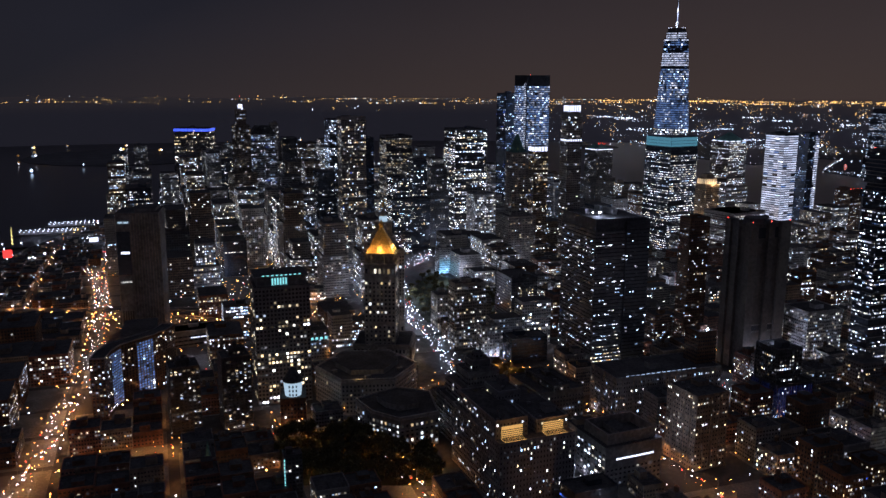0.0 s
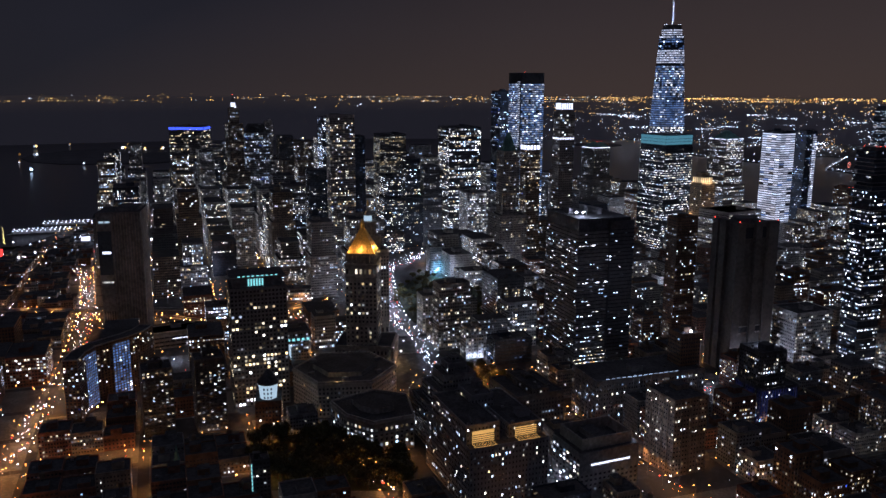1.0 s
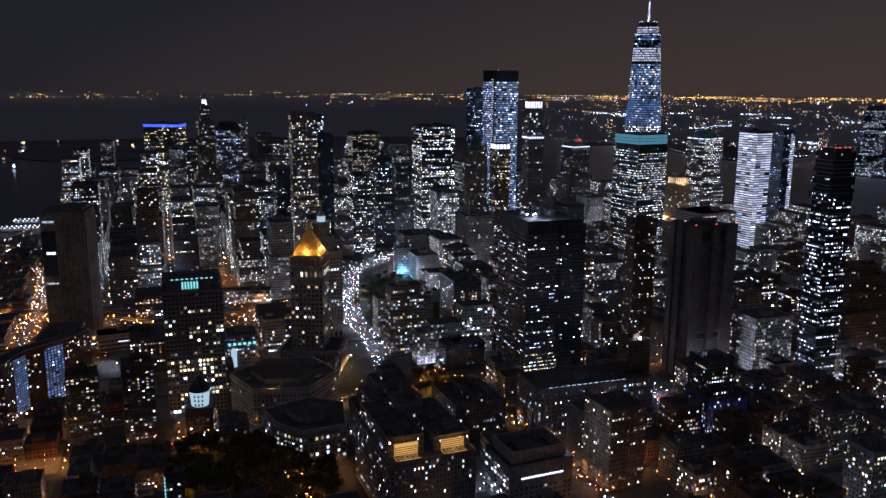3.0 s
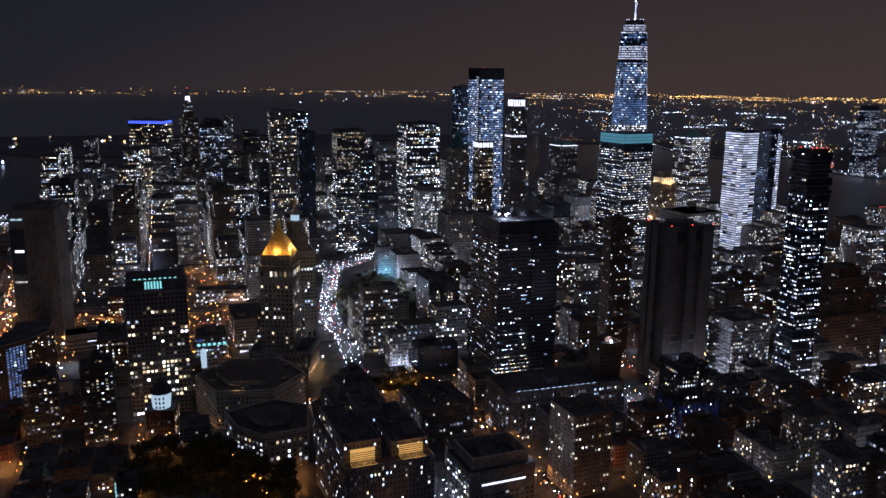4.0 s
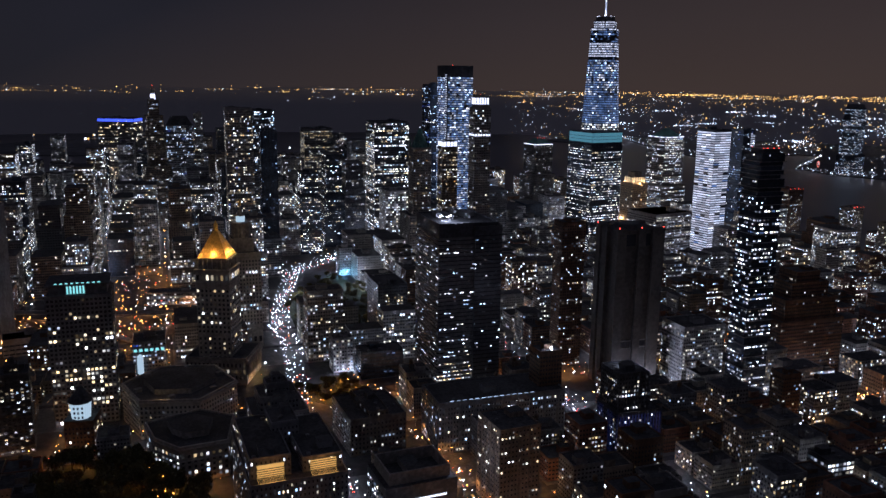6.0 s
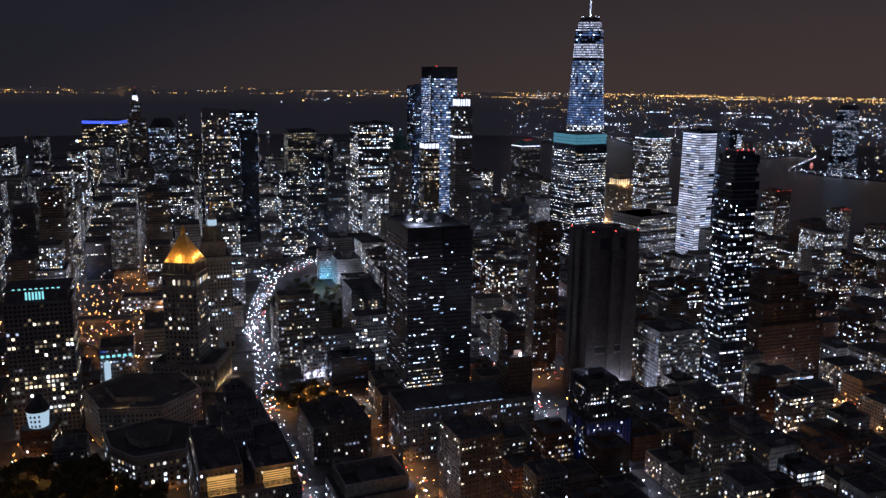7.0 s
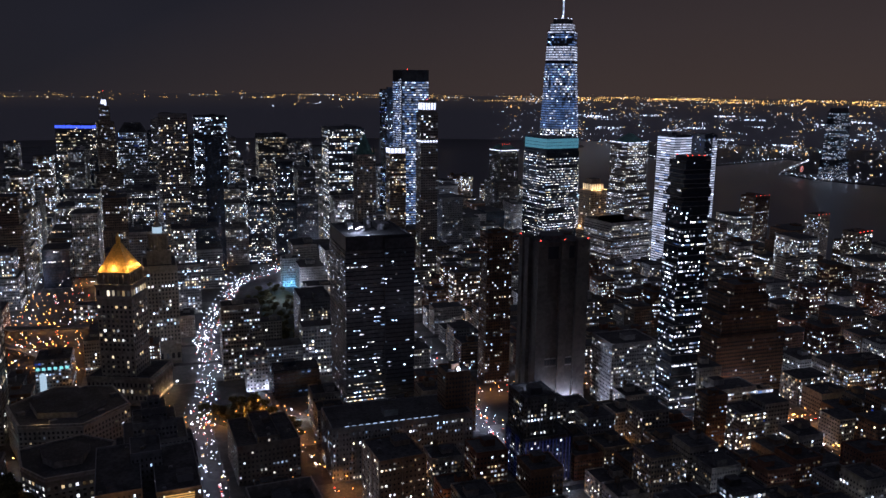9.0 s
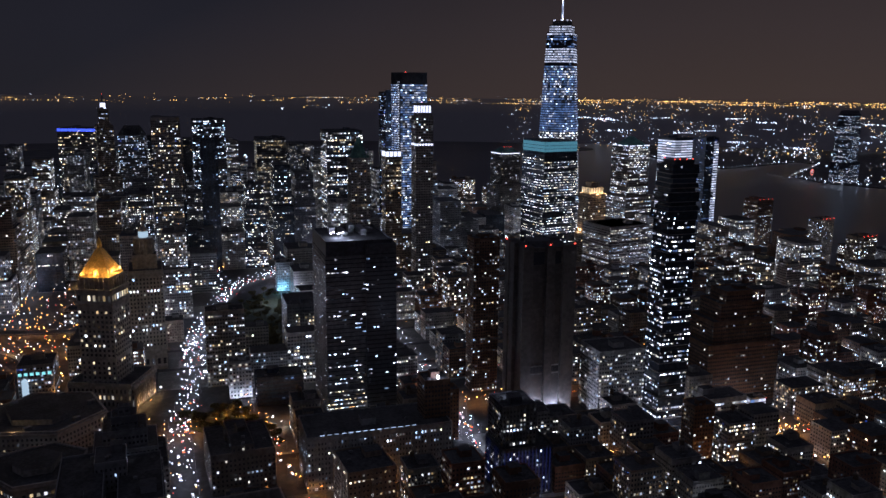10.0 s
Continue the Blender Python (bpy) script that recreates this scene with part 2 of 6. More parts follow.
class Panes:
    """The window panes of one building, lit or dark, in whole rows and columns."""

    def __init__(self, seed=0):
        self.rng = np.random.default_rng(seed)
        self.V, self.S = [], []

    def wall(self, a, b, z0, z1, lit, tone, fh=3.8, cw=3.0, fw=0.6, fhh=0.44, run=2, base=1.0, even=False, out=0.1):
        """A grid of panes on the wall from a to b, two plan points with the outside on the right."""
        a, b = np.array(a, float), np.array(b, float)
        length = np.linalg.norm(b - a)
        nc, nf = max(1, int(length / cw)), int((z1 - z0 - base) / fh)
        if nf < 1 or length < 1.5:
            return
        d = (b - a) / length
        nrm = np.array([d[1], -d[0]]) * out
        cw2 = length / nc
        s0 = (np.arange(nc) + 0.5 - fw / 2) * cw2
        s1 = s0 + fw * cw2
        zz0 = z0 + base + np.arange(nf) * fh + fh * (0.5 - fhh / 2)
        zz1 = zz0 + fh * fhh
        S0, Z0 = np.meshgrid(s0, zz0)
        S1, Z1 = np.meshgrid(s1, zz1)
        S0, S1, Z0, Z1 = (q.ravel() for q in (S0, S1, Z0, Z1))
        ring = []
        for s, z in ((S0, Z0), (S1, Z0), (S1, Z1), (S0, Z1)):
            ring.append(np.stack([a[0] + d[0] * s + nrm[0], a[1] + d[1] * s + nrm[1], z], 1))
        self.V.append(np.stack(ring, 1).reshape(-1, 3))
        g = self.rng
        row = np.ones(nf) if even else g.choice([0.25, 0.6, 1.0, 1.4, 2.4], nf, p=[0.25, 0.25, 0.25, 0.15, 0.1])
        k = -(-nc // run) + 1
        on = np.repeat(g.random((nf, k)), run, 1)[:, :nc]
        on = 0.6 * on + 0.4 * g.random((nf, nc)) if run > 1 else on
        if run > 1:  # even out the mixture again
            on = np.clip((on - 0.1) / 0.8, 0, 1)
        isl = on < (lit * row)[:, None]
        tones = np.cumsum(TONES[tone])
        pick = 1 + np.searchsorted(tones / tones[-1], np.repeat(g.random((nf, k)), run, 1)[:, :nc])
        self.S.append(np.where(isl, pick, 0).ravel())

    def box(self, x0, x1, y0, y1, z0, z1, lit, tone, **kw):
        for a, b in (((x0, y0), (x1, y0)), ((x1, y0), (x1, y1)), ((x1, y1), (x0, y1)), ((x0, y1), (x0, y0))):
            self.wall(a, b, z0, z1, lit, tone, **kw)

    def done(self, parent, name="glazing"):
        if not self.V:
            return None
        v = np.concatenate(self.V)
        s = np.concatenate(self.S).astype(np.int32)
        n = len(s)
        me = bpy.data.meshes.new(name)
        me.vertices.add(4 * n)
        me.vertices.foreach_set("co", v.astype(np.float32).ravel())
        me.loops.add(4 * n)
        me.loops.foreach_set("vertex_index", np.arange(4 * n, dtype=np.int32))
        me.polygons.add(n)
        me.polygons.foreach_set("loop_start", np.arange(0, 4 * n, 4, dtype=np.int32))
        for m in WINDOW_MATS:
            me.materials.append(m)
        me.polygons.foreach_set("material_index", s)
        me.update(calc_edges=True)
        ob = new(name, me)
        ob.parent = parent
        return tagged(ob, kind="stuff")


TAKEN = []  # footprints that the ordinary blocks leave free: x, y, half width, half depth, azimuth
SEED = [0]


def axes_of(az):
    a = radians(az)
    return Vector((math.cos(a), -math.sin(a))), Vector((math.sin(a), math.cos(a)))


def roof_kit(ob, x0, x1, y0, y1, z, rnd, wall, units=2):
    """A parapet, a lift house and some plant on a flat roof, each a part of its own."""
    sh = Shell()
    sh.parapet(x0, x1, y0, y1, z, 1.2, 0.5)
    part("parapet", sh, WALLS[wall], ob)
    w, d = x1 - x0, y1 - y0
    if min(w, d) > 9 and units >= 0:
        bw, bd = min(12, w * 0.35), min(10, d * 0.35)
        bx, by = x0 + 2 + rnd.random() * (w - bw - 4), y0 + 2 + rnd.random() * (d - bd - 4)
        sh = Shell()
        h = 3 + rnd.random() * 3
        sh.box(bx, bx + bw, by, by + bd, z, z + h, 0, 1)
        sh.box(bx - 0.2, bx + bw + 0.2, by - 0.2, by + bd + 0.2, z + h, z + h + 0.25, 0, 1)
        part("lift_house", sh, [WALLS[wall], M_ROOF], ob)
        for _ in range(units):
            ux, uy = x0 + 1.5 + rnd.random() * (w - 6), y0 + 1.5 + rnd.random() * (d - 5)
            sh = Shell()
            sh.box(ux, ux + 2.5, uy, uy + 1.8, z + 0.3, z + 1.6, bottom=True)
            sh.prism(circle(0.7, 8, ux + 1.25, uy + 0.9), z + 1.6, z + 1.9)
            for ax in (0.1, 2.2):
                sh.box(ux + ax, ux + ax + 0.2, uy, uy + 1.8, z, z + 0.3)
            part("roof_unit", sh, M_METAL, ob)


def tower(name, x, y, w, d, az, h, wall, label, lit=0.3, tone="office", fh=3.9, cw=2.7, fw=0.58, fhh=0.44, run=2, tiers=None,
          piers=0.0, bands=0.0, category="building", base=1.0, even=False, keep=True, roof=True):
    """A building on its own footprint. tiers: rows of width share, depth share, shift x, shift y, bottom, top (shares of the whole)."""
    SEED[0] += 1
    rnd = random.Random(SEED[0])
    ob = root(name, x, y, az, label, category)
    pn = Panes(SEED[0])
    trim = Shell()
    for ws, ds, ox, oy, b, t in tiers or [(1, 1, 0, 0, 0, 1)]:
        x0, x1 = (ox - ws / 2) * w, (ox + ws / 2) * w
        y0, y1 = (oy - ds / 2) * d, (oy + ds / 2) * d
        z0, z1 = b * h, t * h
        sh = Shell()
        sh.box(x0, x1, y0, y1, z0, z1, 0, 1)
        part("wall" if b == 0 else "setback", sh, [WALLS[wall], M_ROOF], ob)
        if roof:
            roof_kit(ob, x0, x1, y0, y1, z1, rnd, wall)
        if lit is not None:
            pn.box(x0, x1, y0, y1, z0, z1, lit, tone, fh=fh, cw=cw, fw=fw, fhh=fhh, run=run, base=base, even=even)
        if piers:
            for lo, hi, fixed, along_x in ((x0, x1, y0, True), (x0, x1, y1, True), (y0, y1, x0, False), (y0, y1, x1, False)):
                n = max(1, int((hi - lo) / piers))
                for i in range(n + 1):
                    c = lo + (hi - lo) * i / n
                    if along_x:
                        trim.box(c - 0.35, c + 0.35, fixed - 0.45, fixed + 0.45, z0, z1 + 0.6)
                    else:
                        trim.box(fixed - 0.45, fixed + 0.45, c - 0.35, c + 0.35, z0, z1 + 0.6)
        if bands:
            z = z0 + bands
            while z < z1 + 0.1:
                trim.box(x0 - 0.4, x1 + 0.4, y0 - 0.4, y1 + 0.4, z - 0.5, z, bottom=True)
                z += bands
    if trim.v:
        part("facade_trim", trim, WALLS[wall], ob, kind="stuff")
    pn.done(ob)
    if keep:
        TAKEN.append((x, y, w / 2, d / 2, az))
    return ob


# ---- water, land, far shore ----
def sheet(name, ring, z, mat, label, depth=0.0):
    sh = Shell()
    if depth:
        sh.prism(ring, z - depth, z)
    else:
        n = len(ring)
        sh.v = [(x, y, z) for x, y in ring]
        sh.f, sh.m = [tuple(range(n))], [0]
    ob = new(name, sh.mesh(name, [mat]))
    return tagged(ob, label, name.split("_")[0], kind="structure")


EAST_SHORE = [(2600, -250), (1055, -466), (506, -690), (320, -900), (60, -1110), (-84, -1210), (-330, -1400), (-506, -1460)]
WEST_SHORE = [(-802, -1490), (-1000, -1330), (-1097, -1110), (-1080, -389), (-1030, 111), (-985, 444), (-700, 722), (-560, 1333), (-480, 2400)]
MANHATTAN = EAST_SHORE + WEST_SHORE + [(2600, 2400)]
JERSEY = [(-2300, 900), (-2330, 255), (-2360, -180), (-2480, -330), (-3050, -420), (-3060, -520), (-2560, -620), (-2700, -950), (-3500, -1700), (-4100, -2100),
          (-4700, -900), (-4500, 900)]
sheet("water", circle(4950, 96, 690, 680), -3.0, M_WATER, "dark rippled harbour water at night")
sheet("ground", MANHATTAN[::-1], 0.0, M_ASPHALT, "dark asphalt ground of the city streets", 4.0)
sheet("ground_jersey", JERSEY[::-1], -0.5, M_ASPHALT, "dark low ground of the far river bank", 3.0)
sheet("ground_island", circle(420, 14, -1000, -2780), -0.5, M_SCRUB, "dark low island in the harbour", 3.0)
sheet("ground_islet", circle(130, 10, -2960, -1610), -0.5, M_SCRUB, "small dark island in the harbour", 3.0)


def inside(ring, x, y):
    hit = False
    for (xa, ya), (xb, yb) in zip(ring, ring[1:] + ring[:1]):
        if (ya > y) != (yb > y) and x < xa + (xb - xa) * (y - ya) / (yb - ya):
            hit = not hit
    return hit


# the distance past the harbour: a dark curtain with the lights of the far shores
FAR, CX, CY, CZ = 4700.0, 690.0, 680.0, 318.0
M_FAR, _nt, _b = material("painted_far_haze")
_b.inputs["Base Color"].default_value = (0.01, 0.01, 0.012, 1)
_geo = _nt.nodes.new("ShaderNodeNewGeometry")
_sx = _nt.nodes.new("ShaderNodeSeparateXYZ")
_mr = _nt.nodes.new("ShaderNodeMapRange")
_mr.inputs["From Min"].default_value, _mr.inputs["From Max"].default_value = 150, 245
# haze painted as emission, paler and warmer towards the curtain's top
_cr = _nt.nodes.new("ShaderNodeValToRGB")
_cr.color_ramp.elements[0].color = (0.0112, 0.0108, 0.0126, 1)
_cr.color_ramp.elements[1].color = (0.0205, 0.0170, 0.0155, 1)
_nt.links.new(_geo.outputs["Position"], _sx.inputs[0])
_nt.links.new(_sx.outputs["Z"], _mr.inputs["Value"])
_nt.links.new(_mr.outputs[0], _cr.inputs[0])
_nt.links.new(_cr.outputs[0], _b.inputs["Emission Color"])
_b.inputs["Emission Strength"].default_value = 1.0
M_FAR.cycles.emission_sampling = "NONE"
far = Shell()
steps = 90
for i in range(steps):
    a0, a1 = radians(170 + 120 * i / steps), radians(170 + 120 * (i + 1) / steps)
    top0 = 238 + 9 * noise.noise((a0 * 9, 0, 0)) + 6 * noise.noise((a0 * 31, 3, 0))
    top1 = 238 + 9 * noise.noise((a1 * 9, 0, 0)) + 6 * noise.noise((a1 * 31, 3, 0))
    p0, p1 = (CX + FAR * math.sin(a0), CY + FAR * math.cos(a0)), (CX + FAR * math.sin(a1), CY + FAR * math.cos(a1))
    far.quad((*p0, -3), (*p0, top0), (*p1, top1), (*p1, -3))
tagged(new("backdrop", far.mesh("backdrop", [M_FAR])), "dark far shore curtain with painted glowing haze below the night sky", "backdrop", kind="structure")


def dots(name, label, points, mat, size, parent=None, tall=1.0):
    """Many small lights too far to count: little three-sided spindles."""
    v, f = [], []
    for (x, y, z), s in points:
        n = len(v)
        s *= size
        v += [(x + s, y, z), (x - 0.5 * s, y + 0.87 * s, z), (x - 0.5 * s, y - 0.87 * s, z), (x, y, z + s * tall), (x, y, z - s * tall)]
        f += [(n, n + 1, n + 3), (n + 1, n + 2, n + 3), (n + 2, n, n + 3), (n + 1, n, n + 4), (n + 2, n + 1, n + 4), (n, n + 2, n + 4)]
    me = bpy.data.meshes.new(name)
    me.from_pydata(v, [], f)
    me.materials.append(mat)
    ob = new(name, me)
    ob.parent = parent
    return tagged(ob, label, "" if parent else "lights", kind="stuff")


def far_point(az, dist, lift=0.0):
    a = radians(az)
    if dist < FAR - 60:
        return (CX + dist * math.sin(a), CY + dist * math.cos(a), 6.0 + lift)
    return (CX + (FAR - 25) * math.sin(a), CY + (FAR - 25) * math.cos(a), CZ - CZ * FAR / dist + lift)


G_FARGOLD = glow("far_lamp_gold", (1.0, 0.50, 0.11), 0.2, 6.5, 2.8, 0, 0.2)
G_FARWHITE = glow("far_lamp_white", (0.76, 0.87, 1.0), 0.2, 8.0, 2.8, 0, 0.15)
gold, white = [], []


def lamp_row(az0, d0, span, rise, step, warm, small=0.6, large=1.2):
    """A far road or quay: lamps in a row, with gaps."""
    a = az0
    while a < az0 + span:
        if R.random() < 0.72:
            d = d0 * (1 + rise * (a - az0) / max(span, 0.1)) * R.uniform(0.996, 1.004)
            (gold if R.random() < warm else white).append((far_point(a, d), R.uniform(small, large)))
        a += step * R.uniform(0.5, 1.6)


for _ in range(7000):  # scattered lamps of the far towns
    az = R.choice((R.uniform(195, 264), R.uniform(234, 264), R.uniform(238, 264)))
    near = 12500 if az < 218 else 9500 if az < 230 else 4300
    dist = 1 / R.uniform(1 / 22000, 1 / near)
    clump = noise.noise((az * 0.9, dist / 2500, 1.0)) + 0.6 * noise.noise((az * 4, dist / 900, 7.0))
    if R.random() > (0.16 if az > 234 else 0.0) + 1.0 * clump:
        continue
    warm = R.random() < (0.75 if dist > 9000 else 0.32)
    (gold if warm else white).append((far_point(az, dist), R.choice((0.45, 0.6, 0.8, 1.1))))
for _ in range(110):  # roads, yards and quays of the western shore
    near_row = R.random() < 0.55
    lamp_row(R.uniform(233, 262), R.uniform(4800, 9000) if near_row else R.uniform(9000, 15000), R.uniform(0.3, 1.4), R.uniform(-0.08, 0.08), R.choice((0.09, 0.14, 0.2)), 0.28 if near_row else 0.65)
for _ in range(46):  # the string of lamps along the western horizon
    lamp_row(R.uniform(238, 262), R.choice((15200, 16800, 17400, 18300)) * R.uniform(0.99, 1.01), R.uniform(1.0, 4.0), 0, 0.10, 0.97, 0.6, 1.35)
for _ in range(26):
    lamp_row(R.uniform(219, 238), R.choice((13800, 15600, 17600)) * R.uniform(0.99, 1.01), R.uniform(0.8, 3.0), 0, 0.08, 0.85, 0.5, 1.1)
for _ in range(22):
    lamp_row(R.uniform(195, 221), R.choice((14600, 16600, 18600)) * R.uniform(0.99, 1.01), R.uniform(0.4, 2.2), 0, 0.16, 0.85, 0.5, 1.1)
for k in range(14):  # bright yards
    az0, d0 = R.uniform(236, 259), R.uniform(4600, 9000)
    for _ in range(40):
        white.append((far_point(az0 + R.uniform(-0.6, 0.6), d0 * R.uniform(0.985, 1.015)), R.uniform(0.5, 1.3)))
for k in range(34):  # boats and buoys on the bay
    az0, d0 = R.uniform(199, 226), R.uniform(3000, 4600)
    for _ in range(R.randint(1, 4)):
        (gold if R.random() < 0.4 else white).append((far_point(az0 + R.uniform(-0.12, 0.12), d0 + R.uniform(-20, 20), R.uniform(0, 8)), R.uniform(1.2, 2.6)))
dots("far_lights_gold", "scattered golden lamps of the far shore", gold, G_FARGOLD, 2.5)
dots("far_lights_white", "scattered white lamps of the far shore", white, G_FARWHITE, 2.4)
bank_w, bank_g = [], []
for _ in range(3200):  # the river bank opposite
    x, y = R.uniform(-4600, -2300), R.uniform(-2100, 900)
    if not inside(JERSEY, x, y) or noise.noise((x / 260, y / 260, 2.0)) < 0.0:
        continue
    (bank_w if R.random() < 0.65 else bank_g).append(((x, y, R.uniform(3, 14)), R.choice((0.5, 0.8, 1.2))))
for (xa, ya), (xb, yb) in list(zip(JERSEY, JERSEY[1:]))[:9]:
    n = int(math.hypot(xb - xa, yb - ya) / 26)
    for i in range(n):
        bank_w.append(((xa + (xb - xa) * i / n - 6, ya + (yb - ya) * i / n, 5), R.uniform(0.6, 1.3)))
for i in range(60):  # foot of the lone tower
    bank_w.append(((-2413 + R.gauss(20, 45), -135 + R.gauss(0, 70), R.uniform(3, 12)), R.uniform(0.6, 1.5)))
for i in range(150):  # piers and the riverside road along the east shore
    t = R.random() * (len(EAST_SHORE) - 2)
    k = int(t)
    (xa, ya), (xb, yb) = EAST_SHORE[k], EAST_SHORE[k + 1]
    x, y = xa + (xb - xa) * (t - k), ya + (yb - ya) * (t - k)
    (bank_w if R.random() < 0.6 else bank_g).append(((x - R.uniform(0, 30), y + R.uniform(5, 40), R.uniform(3, 10)), R.uniform(0.5, 1.1)))
dots("bank_lights_white", "white lamps of the river banks", bank_w, G_FARWHITE, 1.9)
dots("bank_lights_gold", "golden lamps of the river banks", bank_g, G_FARGOLD, 1.9)
G_PIER = glow("pier_lamp_white", (0.85, 0.92, 1.0), 3, 9)


def pier(x, y, az, length, label, mat):
    ob = root("pier", x, y, az, label, "pier", z=-3.0)
    sh = Shell()
    sh.box(-14, 14, 0, -length, 0, 3.4, bottom=True)
    part("deck", sh, M_PAVE, ob)
    sh = Shell()
    sh.prism([(-9, -length * 0.9), (9, -length * 0.9), (9, -length * 0.15), (-9, -length * 0.15)], 3.4, 10, ring1=[(-1, -length * 0.9), (1, -length * 0.9), (1, -length * 0.15), (-1, -length * 0.15)])
    part("shed", sh, WALLS["white_brick"], ob)
    n = int(length / 9)
    for i in range(n):
        for s in (-12, 12):
            sh = Shell()
            sh.box(s - 0.15, s + 0.15, -i * 9 - 0.15, -i * 9 + 0.15, 3.4, 9)
            sh.box(s - 0.8, s + 0.8, -i * 9 - 0.8, -i * 9 + 0.8, 9, 10, 1, bottom=True)
            part("pier_lamp", sh, [M_METAL, mat], ob)
    return ob


pier(20, -1130, 300, 120, "river pier with a shed and rows of white lamps", G_PIER)
pier(-60, -1190, 300, 110, "river pier with a shed and rows of white lamps", G_PIER)
pier(300, -915, 300, 130, "market pier with magenta strip lights", glow("pier_lamp_magenta", (0.9, 0.12, 0.75), 2, 6))

# ---- landmark buildings ----
tower("skyscraper", -378, -947, 18, 18, 30, 226, "limestone", "slim limestone skyscraper among office towers", 0.35, "office")
tower("skyscraper", -69, -352, 39, 32, 30, 266, "concrete", "tall rippled steel apartment tower", 0.42, "home", fh=3.4, cw=2.6, run=1)
tower("office_tower", -422, -595, 55, 53, 30, 211, "dark_metal", "black steel office tower with many lit floors", 0.6, "gold", cw=2.2, fw=0.75, run=5)
tower("office_tower", -490, -462, 68, 68, 30, 228, "dark_metal", "broad dark steel office tower with lit floors", 0.55, "office", fh=4.1, cw=2.4, fw=0.8, fhh=0.55, run=5, bands=8.2)
t195 = tower("office_building", -370, -325, 40, 45, 30, 120, "white_brick", "pale office building with an evenly lit face", 0.85, "pale", fh=4.2, cw=3.4, run=1, even=True, piers=3.4)
for i in range(5):
    vs = Shell()
    vs.box(20.1, 20.6, 21 - i * 0.1, 22.2, 4 + i * 9, 12 + i * 9, bottom=True)
    part("violet_light", vs, glow("violet_strip", (0.34, 0.22, 1.0), 0.8, 1.2), t195, "violet strip light up the corner")
tower("glass_tower", -575, -418, 30, 40, 25, 299, "curtain_wall", "dark glass skyscraper with a red beacon", 0.3, "bluish", fh=4.3, run=5)
tower("glass_tower", -760, 84, 38, 42, 20, 230, "curtain_wall", "glass office tower with brightly lit white floors", 0.98, "glass_white", fh=4.2, cw=10, fw=0.98, fhh=0.58, run=1, even=True)
tg = tower("glass_tower", -817, 112, 30, 30, 20, 229, "curtain_wall", "dark blue glass tower with one bright lit bay", 0.3, "bluish", fh=4.2, cw=2, fw=0.6)
pn = Panes(816)
pn.wall((-4, 15.25), (-15, 15.25), 60, 226, 0.97, "glass_white", fh=4.2, cw=5.5, fw=0.95, fhh=0.55, run=1, even=True)
pn.done(tg, "bay_glazing")
tower("apartment_tower", -104, 210, 28, 21, 30, 163, "brown_brick", "slim dark brick apartment tower with small lit windows", 0.24, "office", fh=3.2, cw=2.6, fw=0.45, run=1)
tower("office_building", 73, 2, 40, 24, 30, 82, "limestone", "mid-rise office building with many lit windows", 0.5, "office")
tower("telephone_building", -270, 405, 70, 45, 30, 113, "brown_brick", "stepped brown brick telephone building", 0.1, "office", tiers=[(1.2, 1.2, 0, 0, 0, 0.55), (1, 1, 0, 0, 0.55, 0.75), (0.7, 0.8, 0, 0, 0.75, 0.9), (0.45, 0.6, 0, 0, 0.9, 1)])
tower("office_building", -150, 340, 50, 40, 30, 66, "white_brick", "white office building with lit bands of windows", 0.55, "pale")
tower("office_block", -633, 53, 80, 70, 20, 96, "white_brick", "broad striped office block with lit floors", 0.75, "pale", fh=4, cw=2.5, fw=0.9, fhh=0.4, run=8, bands=4)


# ---- lamps that belong to the buildings, and point lights for street fill ----
def point_light(x, y, z, power, colour, size=0.5):
    lamp = bpy.data.lights.new("flood_or_fill_light", "POINT")
    lamp.energy, lamp.color, lamp.shadow_soft_size = power, colour, size
    ob = new("flood_or_fill_light", lamp)
    ob.location = (x, y, z)
    return ob


WARM, COOL, SODIUM_C = (1.0, 0.62, 0.22), (0.82, 0.9, 1.0), (1.0, 0.40, 0.07)
G_PANEL = glow("luminous_panel_white", (0.88, 0.93, 1.0), 1.0, 1.8)
G_TEAL = glow("luminous_panel_teal", (0.20, 0.62, 0.68), 0.05, 0.75, 1.8)
G_TEALW = glow("luminous_pale_teal", (0.72, 0.97, 0.95), 0.5, 0.6)
G_BLUEBAND = glow("luminous_band_blue", (0.08, 0.14, 1.0), 0.9, 1.6)
G_CYAN = glow("luminous_window_teal", (0.35, 1.0, 0.85), 0.2, 1.3)
G_MAGENTA = glow("luminous_strip_magenta", (0.9, 0.1, 0.8), 1.0, 3.0)
G_AMBERDECK = glow("amber_deck_glow", (1.0, 0.55, 0.12), 0.35, 0.9)
M_GOLD = surface("gilded_copper", (0.75, 0.45, 0.09), 0.45, 0.6, 0.25, metal=0.25)
M_COPPER = surface("verdigris_copper", (0.12, 0.26, 0.22))


def local(x, y, az, lx, ly):
    u, v = axes_of(az)
    p = Vector((x, y)) + u * lx + v * ly
    return p.x, p.y


def beacon(ob, x, y, z, mat=None, r=0.6):
    sh = Shell()
    sh.prism(circle(r, 6, x, y), z, z + 1.6 * r)
    return part("beacon", sh, mat or G_RED, ob, "small red aircraft warning lamp" if mat is None else "")


